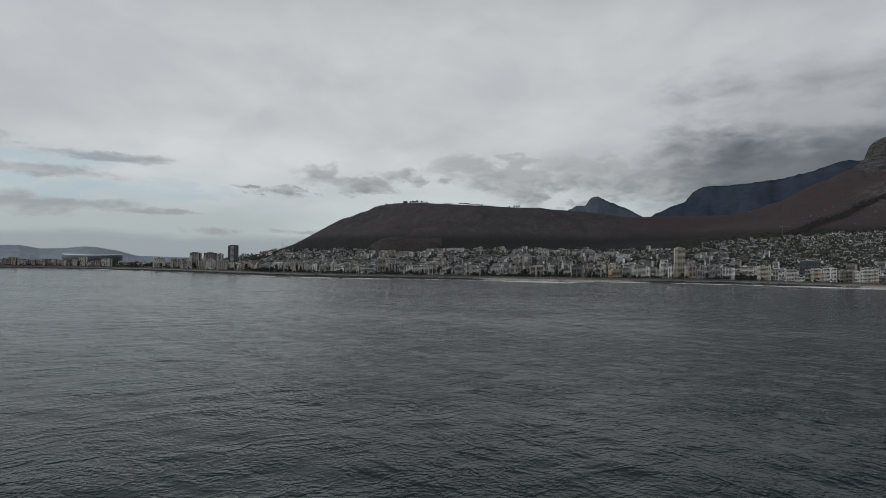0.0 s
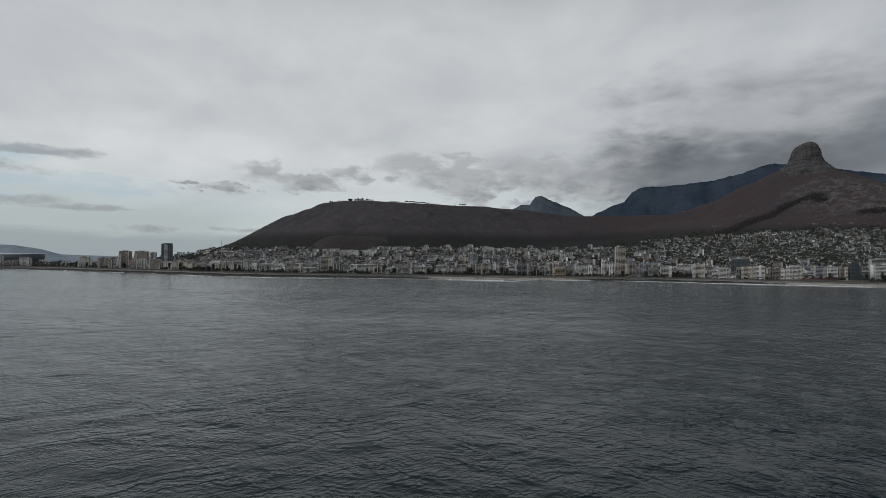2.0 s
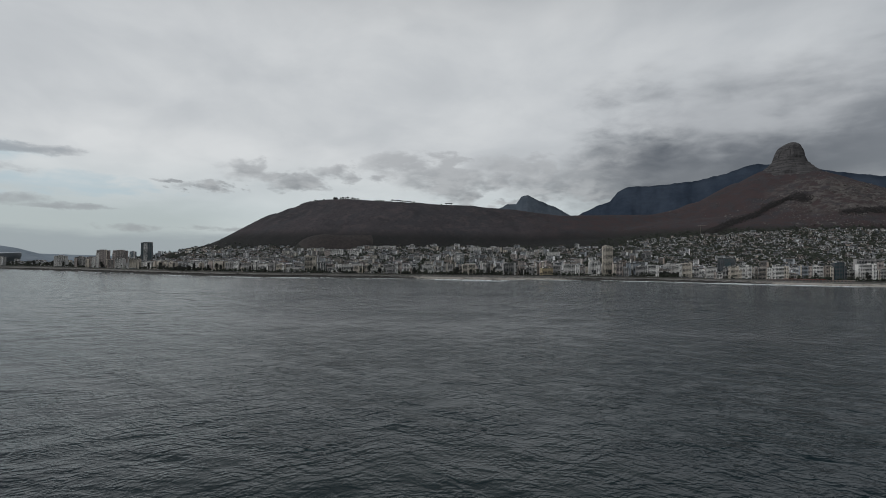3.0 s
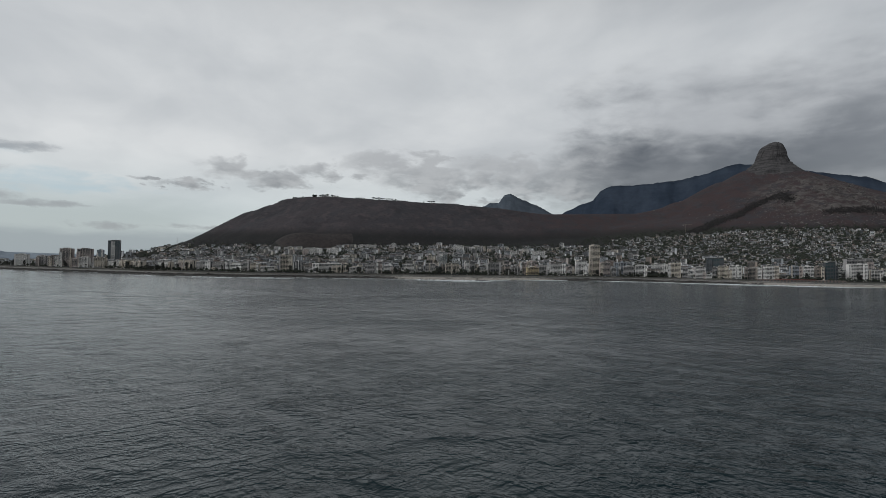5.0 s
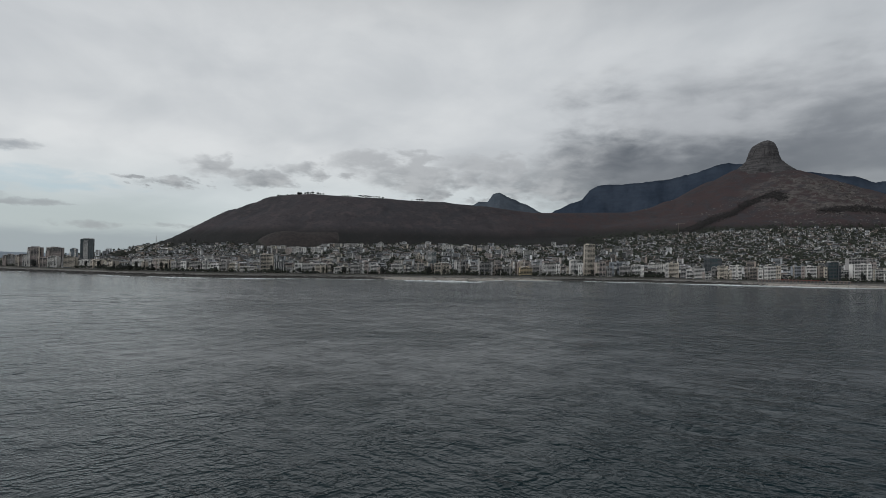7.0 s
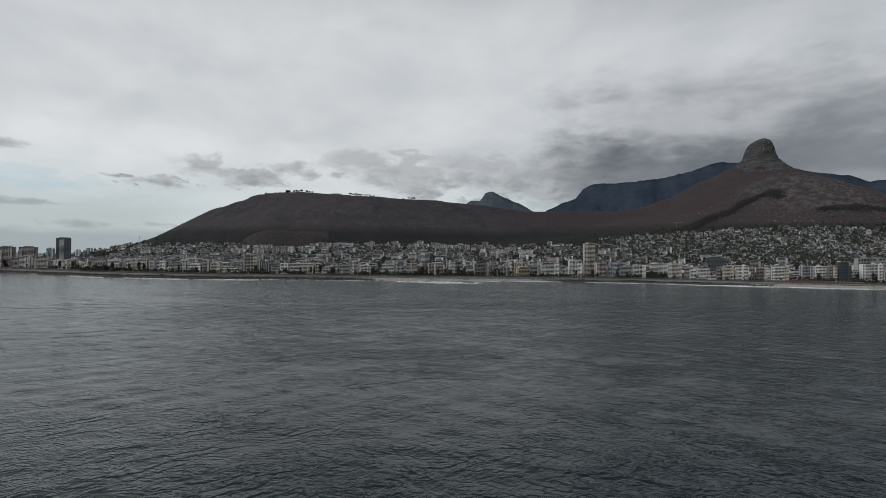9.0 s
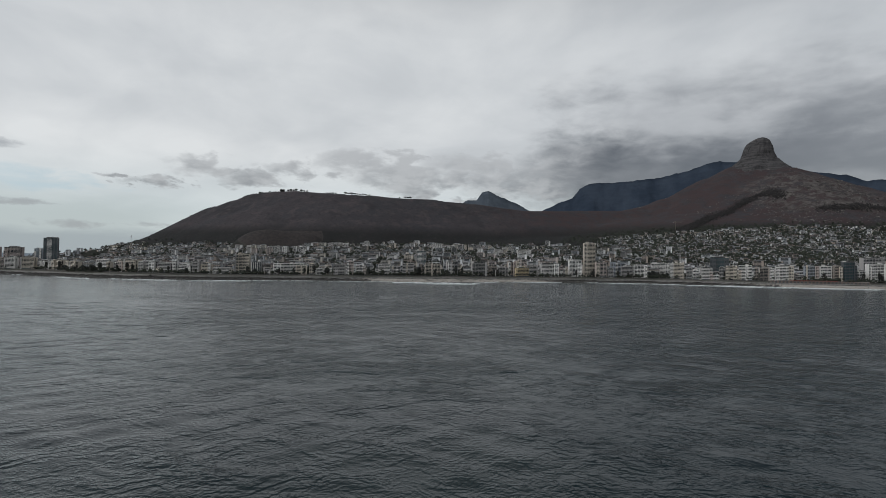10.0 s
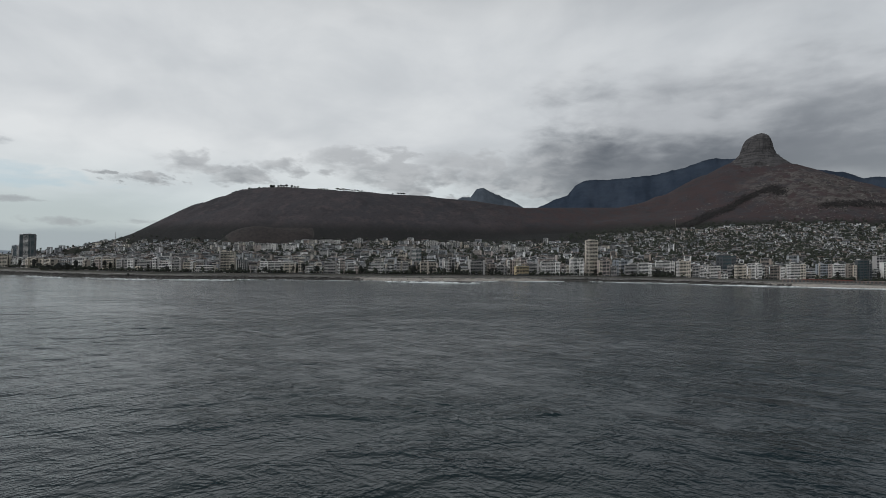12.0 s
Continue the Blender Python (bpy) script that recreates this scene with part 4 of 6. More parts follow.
flats_balconies(-223, 2427, 9.6, -116, 67.4, 18.0, 7, M_WHITE, "very long white block of flats with banded balconies on the seafront", rng)
flats_grid(-248, 2390, 9.6, -118, 9.8, 11.0, 7, M_CREAM, "cream block of flats with a window grid on the seafront", rng)
flats_grid(-253, 2375, 9.6, -121, 14.8, 11.0, 4, M_WHITE, "white block of flats with a window grid on the seafront", rng)
flats_grid(-261, 2359, 9.6, -115, 14.9, 11.0, 6, M_CREAM, "cream block of flats with a window grid on the seafront", rng)
flats_balconies(-269, 2336, 9.6, -117, 25.0, 16.6, 7, M_GREY, "grey concrete block of flats with long balconies on the seafront", rng)
flats_grid(-285, 2319, 9.6, -119, 13.1, 11.0, 9, M_PINK, "pale pink block of flats with a window grid on the seafront", rng)
flats_grid(-294, 2299, 9.6, -114, 21.3, 14.1, 6, M_WHITE, "white block of flats with a window grid on the seafront", rng)
flats_balconies(-311, 2252, 9.6, -119, 25.6, 17.0, 7, M_WHITE, "white block of flats with long balconies on the seafront", rng)
flats_grid(-327, 2232, 9.6, -114, 18.5, 12.3, 6, M_GREY, "grey concrete block of flats with a window grid on the seafront", rng)
flats_balconies(-341, 2210, 9.7, -123, 23.8, 15.8, 8, M_GREY, "grey concrete block of flats with long balconies on the seafront", rng)
flats_balconies(-361, 2160, 9.7, -119, 32.9, 18.0, 8, M_CREAM, "cream block of flats with long balconies on the seafront", rng, solid=False)
flats_grid(-376, 2119, 9.7, -105, 22.9, 15.2, 10, M_GREY, "grey concrete block of flats with a window grid on the seafront", rng)
flats_balconies(-399, 2062, 9.6, -113, 31.6, 18.0, 9, M_GREY, "grey concrete block of flats with long balconies on the seafront", rng, solid=False)
flats_balconies(-413, 2035, 9.6, -114, 18.3, 12.2, 7, M_BROWN, "brown block of flats with long balconies on the seafront", rng)
flats_grid(-420, 2011, 9.7, -110, 20.7, 13.8, 6, M_GREY, "grey concrete block of flats with a window grid on the seafront", rng)
flats_grid(-426, 1992, 9.6, -110, 13.8, 11.0, 10, M_BROWN, "brown brick block of flats with a window grid on the seafront", rng)
flats_grid(-432, 1968, 9.6, -113, 24.3, 16.1, 11, M_PINK, "pale pink block of flats with a window grid on the seafront", rng)
flats_balconies(-446, 1943, 9.6, -115, 21.9, 14.6, 8, M_GREY, "grey concrete block of flats with long balconies on the seafront", rng)
flats_balconies(-466, 1912, 9.6, -121, 39.0, 18.0, 9, M_WHITE, "white curved-front block of flats with banded balconies on the seafront", rng)
flats_grid(-479, 1880, 9.6, -118, 17.0, 11.3, 7, M_PINK, "pale pink block of flats with a window grid on the seafront", rng)
flats_grid(-490, 1853, 9.6, -127, 27.0, 18.0, 12, M_WHITE, "white block of flats with a window grid on the seafront", rng)
flats_balconies(-501, 1817, 9.8, -126, 24.2, 19.0, 25, M_CREAM, "very tall pale tower block with banded storeys by the sea", rng)
flats_grid(-530, 1811, 9.5, -123, 23.0, 15.3, 11, M_PINK, "pale pink block of flats with a window grid on the seafront", rng)
flats_grid(-544, 1795, 9.6, -124, 10.9, 11.0, 6, M_GREY, "grey concrete block of flats with a window grid on the seafront", rng)
flats_grid(-535, 1760, 10.0, -132, 29.5, 18.0, 11, M_BLUE, "blue-grey block of flats with a window grid on the seafront", rng)
flats_balconies(-566, 1765, 9.6, -136, 24.5, 16.3, 8, M_GREY, "grey concrete block of flats with long balconies on the seafront", rng)
flats_grid(-583, 1739, 9.6, -138, 27.2, 18.0, 9, M_WHITE, "white block of flats with a window grid on the seafront", rng)
flats_balconies(-593, 1679, 10.8, -141, 38.7, 18.0, 10, M_WHITE, "white block of flats with long balconies on the seafront", rng)
flats_balconies(-647, 1694, 9.6, -149, 27.9, 18.0, 11, M_CREAM, "cream block of flats with long balconies on the seafront", rng)
flats_grid(-669, 1683, 9.6, -153, 11.8, 11.0, 7, M_GREY, "grey concrete block of flats with a window grid on the seafront", rng)
flats_grid(-693, 1697, 8.9, -148, 12.3, 11.0, 6, M_WHITE, "white block of flats with a window grid on the seafront", rng)
flats_balconies(-710, 1687, 8.8, -149, 24.3, 15.0, 8, M_WHITE, "modern white block of flats with banded balconies on the seafront", rng)
flats_grid(-728, 1679, 8.7, -151, 12.0, 11.0, 3, M_WHITE, "low white seafront house with wide windows", rng)
flats_grid(-724, 1648, 9.6, -157, 11.2, 11.0, 8, M_GREY, "grey concrete block of flats with a window grid on the seafront", rng)
flats_balconies(-747, 1653, 9.3, -152, 21.6, 13.4, 9, M_CREAM, "cream block of flats with long balconies on the seafront", rng)
flats_balconies(-772, 1645, 9.2, -153, 24.9, 15.4, 10, M_WHITE, "white block of flats with long balconies on the seafront", rng)
flats_grid(-784, 1622, 9.7, -159, 6.2, 11.0, 8, M_BROWN, "brown brick block of flats with a window grid on the seafront", rng)
flats_balconies(-800, 1611, 9.7, -157, 26.3, 17.5, 8, M_BROWN, "brown block of flats with long balconies on the seafront", rng, solid=False)
flats_balconies(-831, 1606, 9.6, -150, 31.1, 18.0, 10, M_WHITE, "white block of flats with long balconies on the seafront", rng)
flats_grid(-848, 1579, 9.7, -148, 16.1, 11.0, 4, M_GREY, "grey concrete block of flats with a window grid on the seafront", rng)
flats_balconies(-863, 1563, 9.7, -139, 22.0, 14.6, 10, M_BLUE, "blue-grey block of flats with long balconies on the seafront", rng)
flats_balconies(-885, 1553, 9.7, -142, 19.8, 13.1, 10, M_WHITE, "white block of flats with long balconies on the seafront", rng)
flats_balconies(-899, 1538, 9.7, -131, 16.0, 11.0, 10, M_BROWN, "brown block of flats with long balconies on the seafront", rng)
flats_grid(-916, 1524, 9.7, -124, 21.4, 14.2, 13, M_DARK, "dark glass-fronted block of flats on the seafront", rng, glass=M_GLASSB, pier=0.4)
flats_balconies(-927, 1503, 9.7, -122, 19.3, 12.9, 7, M_WHITE, "white block of flats with long balconies on the seafront", rng, solid=False)
flats_balconies(-947, 1474, 9.7, -128, 32.8, 18.0, 12, M_WHITE, "stepped white block of flats with banded balconies on the seafront", rng)
flats_balconies(-968, 1443, 9.7, -127, 29.4, 18.0, 8, M_WHITE, "white block of flats with long balconies on the seafront", rng, solid=False)
flats_balconies(-451, 1981, 9.2, -113, 27.6, 17.1, 6, M_YELLOW, "low ochre-yellow block of flats with balconies on the seafront", rng)
flats_grid(-665, 1553, 17.1, -151, 39.7, 25.0, 13, M_DARK, "dark wide block behind the seafront flats", rng, glass=M_GLASSB, pier=0.4)
flats_grid(-921, 1399, 13.3, -120, 57.0, 18.0, 15, M_GREY, "grey concrete block of flats with a window grid on the seafront", rng)
flats_grid(548, 2840, 11.0, -100, 33.0, 24.0, 26, M_TOWER, "tall dark glass hotel tower behind the seafront", rng, glass=M_GLASSB, pier=1.0)
flats_grid(824, 2872, float(land_z(824, 2872)), -114, 19.0, 14.0, 16, M_BLUE, "grey office block behind the hotel tower", rng, glass=M_GLASSB)
flats_balconies(418, 2027, 82.3, -124, 66.6, 16.0, 5, M_WHITE, "white block of flats with balconies on the hillside", rng)
flats_grid(341, 1958, 81.3, -124, 19.3, 11.6, 7, M_WHITE, "white block of flats with a window grid on the hillside", rng)
flats_balconies(137, 1748, 73.3, -124, 18.9, 11.3, 6, M_WHITE, "white block of flats with balconies on the hillside", rng)
flats_grid(130, 1713, 74.0, -124, 28.6, 16.0, 7, M_GREY, "grey block of flats with a window grid on the hillside", rng)
flats_grid(105, 1680, 74.6, -124, 40.0, 16.0, 7, M_GREY, "grey block of flats with a window grid on the hillside", rng)
flats_grid(104, 1628, 79.4, -124, 30.9, 16.0, 5, M_WHITE, "white block of flats with a window grid on the hillside", rng)
flats_balconies(-9, 1632, 67.9, -124, 33.0, 16.0, 6, M_WHITE, "white block of flats with balconies on the hillside", rng)
flats_balconies(-50, 1707, 57.9, -124, 28.1, 16.0, 6, M_WHITE, "white block of flats with balconies on the hillside", rng)
flats_grid(235, 2234, 55.7, -124, 36.9, 16.0, 7, M_WHITE, "white block of flats with a window grid on the hillside", rng)
flats_balconies(488, 2288, 67.7, -124, 57.6, 16.0, 5, M_WHITE, "white block of flats with balconies on the hillside", rng)
flats_grid(279, 2286, 54.8, -124, 58.8, 16.0, 7, M_WHITE, "white block of flats with a window grid on the hillside", rng)
flats_balconies(145, 1802, 72.3, -124, 37.3, 16.0, 8, M_WHITE, "white block of flats with balconies on the hillside", rng)
flats_grid(-209, 2093, 25.5, -124, 26.3, 15.8, 13, M_GREY, "blue glass tower block in the town", rng, glass=M_GLASSB, pier=0.4)
flats_grid(-164, 2105, 30.0, -124, 9.9, 10.0, 9, M_CREAM, "cream block of flats with a window grid on the hillside", rng)
flats_balconies(-96, 1644, 59.0, -124, 42.1, 16.0, 6, M_WHITE, "white block of flats with balconies on the hillside", rng)

# ---------------- town behind the seafront ----------------
def simple_flats(w, d, floors, key, label):
    """Plain block of flats a few streets back: wall with piers, one ribbon of glazing a storey, roof with a rim."""
    root = thing("apartment_building", 0, 0, 0, 0, label, "apartment building", "flats in the town streets")
    top, bays = floors * FLOOR, max(3, round(w / 4))
    part("wall", comb("wall", w, d, -7, top, piers(w, d, bays, 0.5, -d / 2, -d / 2 + 0.6), [M_HWALL]), root)
    sp = boxes("spandrel", [(-w / 2 + 0.1, -d / 2 - 0.25 * (key % 2), -0.5, w / 2 - 0.1, -d / 2 + 0.5, 0.9)], [M_HWALL if key % 3 else M_WHITE])
    pane = boxes("window", ribbon(w, d, -d / 2 + 0.4, 0.75, 2.65), [M_GLASS])
    for k in range(floors):
        part("window", pane, root, at=(0, 0, k * FLOOR))
    if key % 2:
        for k in range(1, floors):
            part("balcony", sp, root, at=(0, 0, k * FLOOR))
    part("roof", boxes("roof", [(-w / 2 - 0.2, -d / 2 - 0.2, top, w / 2 + 0.2, d / 2 + 0.2, top + 0.7), (-w * 0.15, -d * 0.2, top + 0.7, w * 0.12, d * 0.2, top + 3)], [M_HROOF]), root)
    return root


def house(w, d, h, style, label):
    """Hillside house: stepped body, roof, window bands."""
    root = thing("house", 0, 0, 0, 0, label, "house", "houses on the hillside")
    part("wall", boxes("wall", [(-w / 2, -d / 2, -6, w / 2, d / 2, h), (-w / 2, -d / 2 - 2.2, -6, w * 0.1, -d / 2, h * 0.48)], [M_HWALL]), root)
    if style == 0:      # hipped roof
        e, r = 0.6, w * 0.22
        v = [(-w / 2 - e, -d / 2 - e, h), (w / 2 + e, -d / 2 - e, h), (w / 2 + e, d / 2 + e, h), (-w / 2 - e, d / 2 + e, h), (-r, 0, h + d * 0.26), (r, 0, h + d * 0.26)]
        f = [(3, 2, 1, 0), (0, 1, 5, 4), (1, 2, 5), (2, 3, 4, 5), (3, 0, 4)]
        part("roof", mesh_of("roof", v, f, M_HROOF), root)
    elif style == 1:    # flat roof with a deep edge
        part("roof", boxes("roof", [(-w / 2 - 0.5, -d / 2 - 0.9, h, w / 2 + 0.5, d / 2 + 0.3, h + 0.55)], [M_HWALL]), root)
    else:               # gable
        v = [(-w / 2 - 0.4, -d / 2 - 0.5, h), (w / 2 + 0.4, -d / 2 - 0.5, h), (w / 2 + 0.4, d / 2 + 0.5, h), (-w / 2 - 0.4, d / 2 + 0.5, h), (-w / 2 - 0.4, 0, h + d * 0.3), (w / 2 + 0.4, 0, h + d * 0.3)]
        f = [(3, 2, 1, 0), (0, 1, 5, 4), (2, 3, 4, 5), (1, 2, 5), (3, 0, 4)]
        part("roof", mesh_of("roof", v, f, M_HROOF), root)
    part("window", boxes("window", [(-w * 0.46, -d / 2 - 0.1, h - 2.6, w * 0.46, -d / 2 + 0.1, h - 0.4)], [M_GLASS]), root)
    part("window", boxes("window", [(w * 0.12, -d / 2 - 0.1, 0.2, w * 0.47, -d / 2 + 0.1, min(2.6, h - 2.9))], [M_GLASS]), root)
    return root


def box_arrays(items):
    """Boxes (x, y, z, turn, x0, y0, z0, x1, y1, z1) to vertices and faces."""
    a = np.array(items, float)
    c, s = np.cos(a[:, 3]), np.sin(a[:, 3])
    pick = np.array([(4, 5, 6), (7, 5, 6), (7, 8, 6), (4, 8, 6), (4, 5, 9), (7, 5, 9), (7, 8, 9), (4, 8, 9)])
    lx, ly, lz = a[:, pick[:, 0]], a[:, pick[:, 1]], a[:, pick[:, 2]]
    v = np.stack([a[:, :1] + lx * c[:, None] - ly * s[:, None], a[:, 1:2] + lx * s[:, None] + ly * c[:, None], a[:, 2:3] + lz], 2).reshape(-1, 3)
    f = np.array([(0, 3, 2, 1), (4, 5, 6, 7), (0, 1, 5, 4), (1, 2, 6, 5), (2, 3, 7, 6), (3, 0, 4, 7)])
    f = (np.arange(len(a))[:, None, None] * 8 + f[None]).reshape(-1, 4)
    return v, f


def stuff_mesh(name, v, f, mat, label, category, kind="stuff"):
    ob = new(name, mesh_of(name, v.tolist(), f.tolist(), mat))
    return tagged(ob, label, category, kind=kind)


def town_limit(y):
    return np.interp(y, [600, 820, 914, 1004, 1180, 1350], [184, 174, 164, 150, 124, 98])


taken = [(o.location.x, o.location.y, 15.0) for o in scene.objects if o.name.startswith("apartment_building")]
flat_kinds = [simple_flats(w_, d_, n_, k, lab) for k, (w_, d_, n_, lab) in enumerate([
    (22, 14, 5, "mid-rise block of flats with window bands in a street"), (28, 13, 6, "mid-rise block of flats with banded balconies in a street"),
    (18, 15, 4, "small block of flats with window bands in a street"), (20, 14, 7, "tall block of flats with banded balconies in a street"),
    (26, 15, 4, "broad block of flats with window bands in a street"), (16, 14, 8, "slim tower of flats with banded balconies in a street")])]
house_kinds = [house(w_, d_, h_, st, lab) for w_, d_, h_, st, lab in [
    (12, 8, 5.2, 0, "rendered house with a hipped roof on the hillside"), (15, 8, 5.6, 1, "modern flat-roofed house with wide windows on the hillside"),
    (11, 8, 5.2, 2, "rendered house with a gabled roof on the hillside"), (17, 8.5, 8.0, 1, "three-storey flat-roofed villa with wide windows on the hillside"),
    (12, 9, 5.8, 0, "broad house with a hipped roof on the hillside"), (10, 7.5, 7.6, 1, "narrow tall flat-roofed house on the hillside")]]
spots = []
ca, sa = math.cos(radians(54)), math.sin(radians(54))
town_rng = random.Random(21)
for iu in range(-92, 112):
    for iv in range(-12, 74):
        u = iu * 24.0 + town_rng.uniform(-6, 6)
        v_ = iv * 20.5 + town_rng.uniform(-5, 5)
        if iu % 5 == 0 or iv % 4 == 3 and town_rng.random() < 0.45:
            continue
        spots.append((-250 + u * ca + v_ * sa, 2400 + u * sa - v_ * ca, town_rng.random(), town_rng.random(), town_rng.random()))
sx, sy = np.array([s[0] for s in spots]), np.array([s[1] for s in spots])
sd, sz = inland(sx, sy), land_z(sx, sy)
hx = np.hypot(land_z(sx + 6, sy) - sz, land_z(sx, sy + 6) - sz) / 6
knoll_free = ((sx - 617) ** 2 / 120 ** 2 + (sy - 2159) ** 2 / 190 ** 2) > 1
order = sorted(range(len(spots)), key=lambda i: sd[i])
flats_made = houses_made = 0
more_walls, more_glass, more_roofs, garden = [], [], [], []
for i in order:
    x, y, r1, r2, r3 = spots[i]
    d_, z_ = float(sd[i]), float(sz[i])
    if d_ < 135 or z_ > town_limit(y) + 10 * (r3 - 0.6) or x > 1420 or not knoll_free[i] or hx[i] > (0.55 if x > 650 else 0.38):
        continue
    if y < 200 or (y > 3300 and d_ > 420) or (x > 620 and y > 2850 and r2 < 0.55):
        continue
    if any((x - a) ** 2 + (y - b) ** 2 < c * c for a, b, c in taken):
        continue
    if y < 1800 and r3 < 0.16 or r1 < 0.06:
        garden.append((x, y))
        continue
    turn = -125 + (r2 - 0.5) * 16
    if y < 1750:
        turn -= 18
    dense = d_ < (480 if y > 1900 else 260) and y < 2950
    if dense and r1 < 0.62 or r1 < (0.20 if y > 1350 else 0.05):
        k = int(r3 * 5.99)
        if flats_made < 50:
            flats_made += 1
            copy_thing(flat_kinds[k], pose(x, y, z_, 0, 0, turn))
            continue
        w_, dp, h_ = (20, 26, 18, 22, 24, 15)[k], 13, (5, 6, 4, 6, 4, 7)[k] * FLOOR
        n_, rec = (5, 6, 4, 6, 4, 7)[k], FLOOR
    else:
        k = int(r3 * 5.99)
        if houses_made < 300 and (r2 < 0.8 or d_ > 300):
            houses_made += 1
            copy_thing(house_kinds[k], pose(x, y, z_, 0, 0, turn))
            garden.append((x + 11 * ca, y + 11 * sa))
            continue
        w_, dp, h_, n_, rec = (11, 13, 10, 15, 12, 9)[k] * (0.75 + 0.5 * r1), 8, (5.4, 6.0, 5.0, 8.4, 5.8, 8.0)[k], (2, 2, 2, 3, 2, 3)[k], 3.0
        if r2 < 0.55:
            garden.append((x + 11 * ca, y + 11 * sa))
    a_ = radians(turn)
    more_walls.append((x, y, z_, a_, -w_ / 2, -dp / 2, -6, w_ / 2, dp / 2, h_))
    if r2 > 0.5:
        more_walls.append((x, y, z_, a_, -w_ / 2, -dp / 2 - 2.5, -6, w_ * (r1 - 0.4), -dp / 2, h_ * 0.5))
    for q in range(n_):
        more_glass.append((x, y, z_, a_, -w_ * 0.47, -dp / 2 - 0.12, q * rec + 0.55, w_ * (0.25 + 0.22 * r1), -dp / 2 + 0.1, q * rec + 2.5))
    more_roofs.append((x, y, z_, a_, -w_ / 2 - 0.5, -dp / 2 - 0.6, h_, w_ / 2 + 0.5, dp / 2 + 0.4, h_ + 0.6))
    if r3 > 0.35:
        more_roofs.append((x, y, z_, a_, -w_ / 2 + 2, -dp / 4, h_ + 0.6, w_ / 2 - 3, dp / 4, h_ + 1.7))
# low houses, terraces and garages packed in between
infill = []
for iu in range(-125, 150):
    for iv in range(-16, 104):
        infill.append((iu * 17.5 + town_rng.uniform(-5, 5), iv * 14.0 + town_rng.uniform(-4, 4), town_rng.random(), town_rng.random()))
iu_, iv_ = np.array([s[0] for s in infill]), np.array([s[1] for s in infill])
ix, iy = -250 + iu_ * ca + iv_ * sa, 2400 + iu_ * sa - iv_ * ca
idist, iz = inland(ix, iy), land_z(ix, iy)
free = (idist > 150) & (iz < town_limit(iy) - 3) & (ix < 1300) & (iy > 200) & (iy < 2800) & (((ix - 617) ** 2 / 120 ** 2 + (iy - 2159) ** 2 / 190 ** 2) > 1)
for i in np.nonzero(free)[0]:
    r1, r2 = infill[i][2], infill[i][3]
    if r1 < 0.42:
        continue
    x, y, z_ = float(ix[i]), float(iy[i]), float(iz[i])
    n_ = 1 + int(r2 * 2.3)
    w_, dp, h_, a_ = 6 + 9 * r1, 7.5, 0.4 + 2.8 * n_, radians(-125 + 26 * (r2 - 0.5) - (18 if y < 1750 else 0))
    more_walls.append((x, y, z_, a_, -w_ / 2, -dp / 2, -5, w_ / 2, dp / 2, h_))
    for q in range(n_):
        more_glass.append((x, y, z_, a_, -w_ * 0.46, -dp / 2 - 0.12, q * 2.8 + 0.5, w_ * (0.1 + 0.36 * r2), -dp / 2 + 0.1, q * 2.8 + 2.4))
    more_roofs.append((x, y, z_, a_, -w_ / 2 - 0.4, -dp / 2 - 1.0, h_, w_ / 2 + 0.4, dp / 2 + 0.3, h_ + 0.35 + 0.5 * r1))
for o in flat_kinds + house_kinds:        # the patterns stand in the town as well
    i = flat_kinds.index(o) if o in flat_kinds else 6 + house_kinds.index(o)
    px_, py_ = -70 + 34 * (i % 6), 2330 - 40 * (i // 6) - 20 * (i % 6)
    o.matrix_basis = pose(px_, py_, float(land_z(px_, py_)), 0, 0, -125)
stuff_mesh("town_houses", *box_arrays(more_walls), M_SWALL, "rows of pale rendered houses further up the slope", "houses")
stuff_mesh("town_house_windows", *box_arrays(more_glass), M_GLASS, "dark window bands of the houses up the slope", "windows")
stuff_mesh("town_house_roofs", *box_arrays(more_roofs), M_SROOF, "grey and brown roofs of the houses up the slope", "roofs")


# ---------------- trees and scrub ----------------
OCTA_V = np.array([(1, 0, 0), (-1, 0, 0), (0, 1, 0), (0, -1, 0), (0, 0, 1), (0, 0, -1)], float)
OCTA_F = np.array([(0, 2, 4), (2, 1, 4), (1, 3, 4), (3, 0, 4), (2, 0, 5), (1, 2, 5), (3, 1, 5), (0, 3, 5)])
nrng = np.random.RandomState(5)


def lumps(centres, sizes, flat=0.75):
    """Many small ragged clumps: eight-sided, each turned and stretched its own way."""
    n = len(centres)
    v = OCTA_V[None] * (1 + 0.45 * (nrng.rand(n, 6, 1) - 0.5))
    ang, tilt = nrng.rand(n) * 6.283, (nrng.rand(n) - 0.5) * 1.2
    c, s = np.cos(ang)[:, None], np.sin(ang)[:, None]
    ct, st = np.cos(tilt)[:, None], np.sin(tilt)[:, None]
    x, y, z = v[:, :, 0], v[:, :, 1], v[:, :, 2]
    x, z = x * ct - z * st, x * st + z * ct
    v = np.stack([x * c - y * s, x * s + y * c, z * flat], 2) * np.asarray(sizes)[:, None, None] + np.asarray(centres)[:, None]
    f = (np.arange(n)[:, None, None] * 6 + OCTA_F[None]).reshape(-1, 3)
    return v.reshape(-1, 3), f


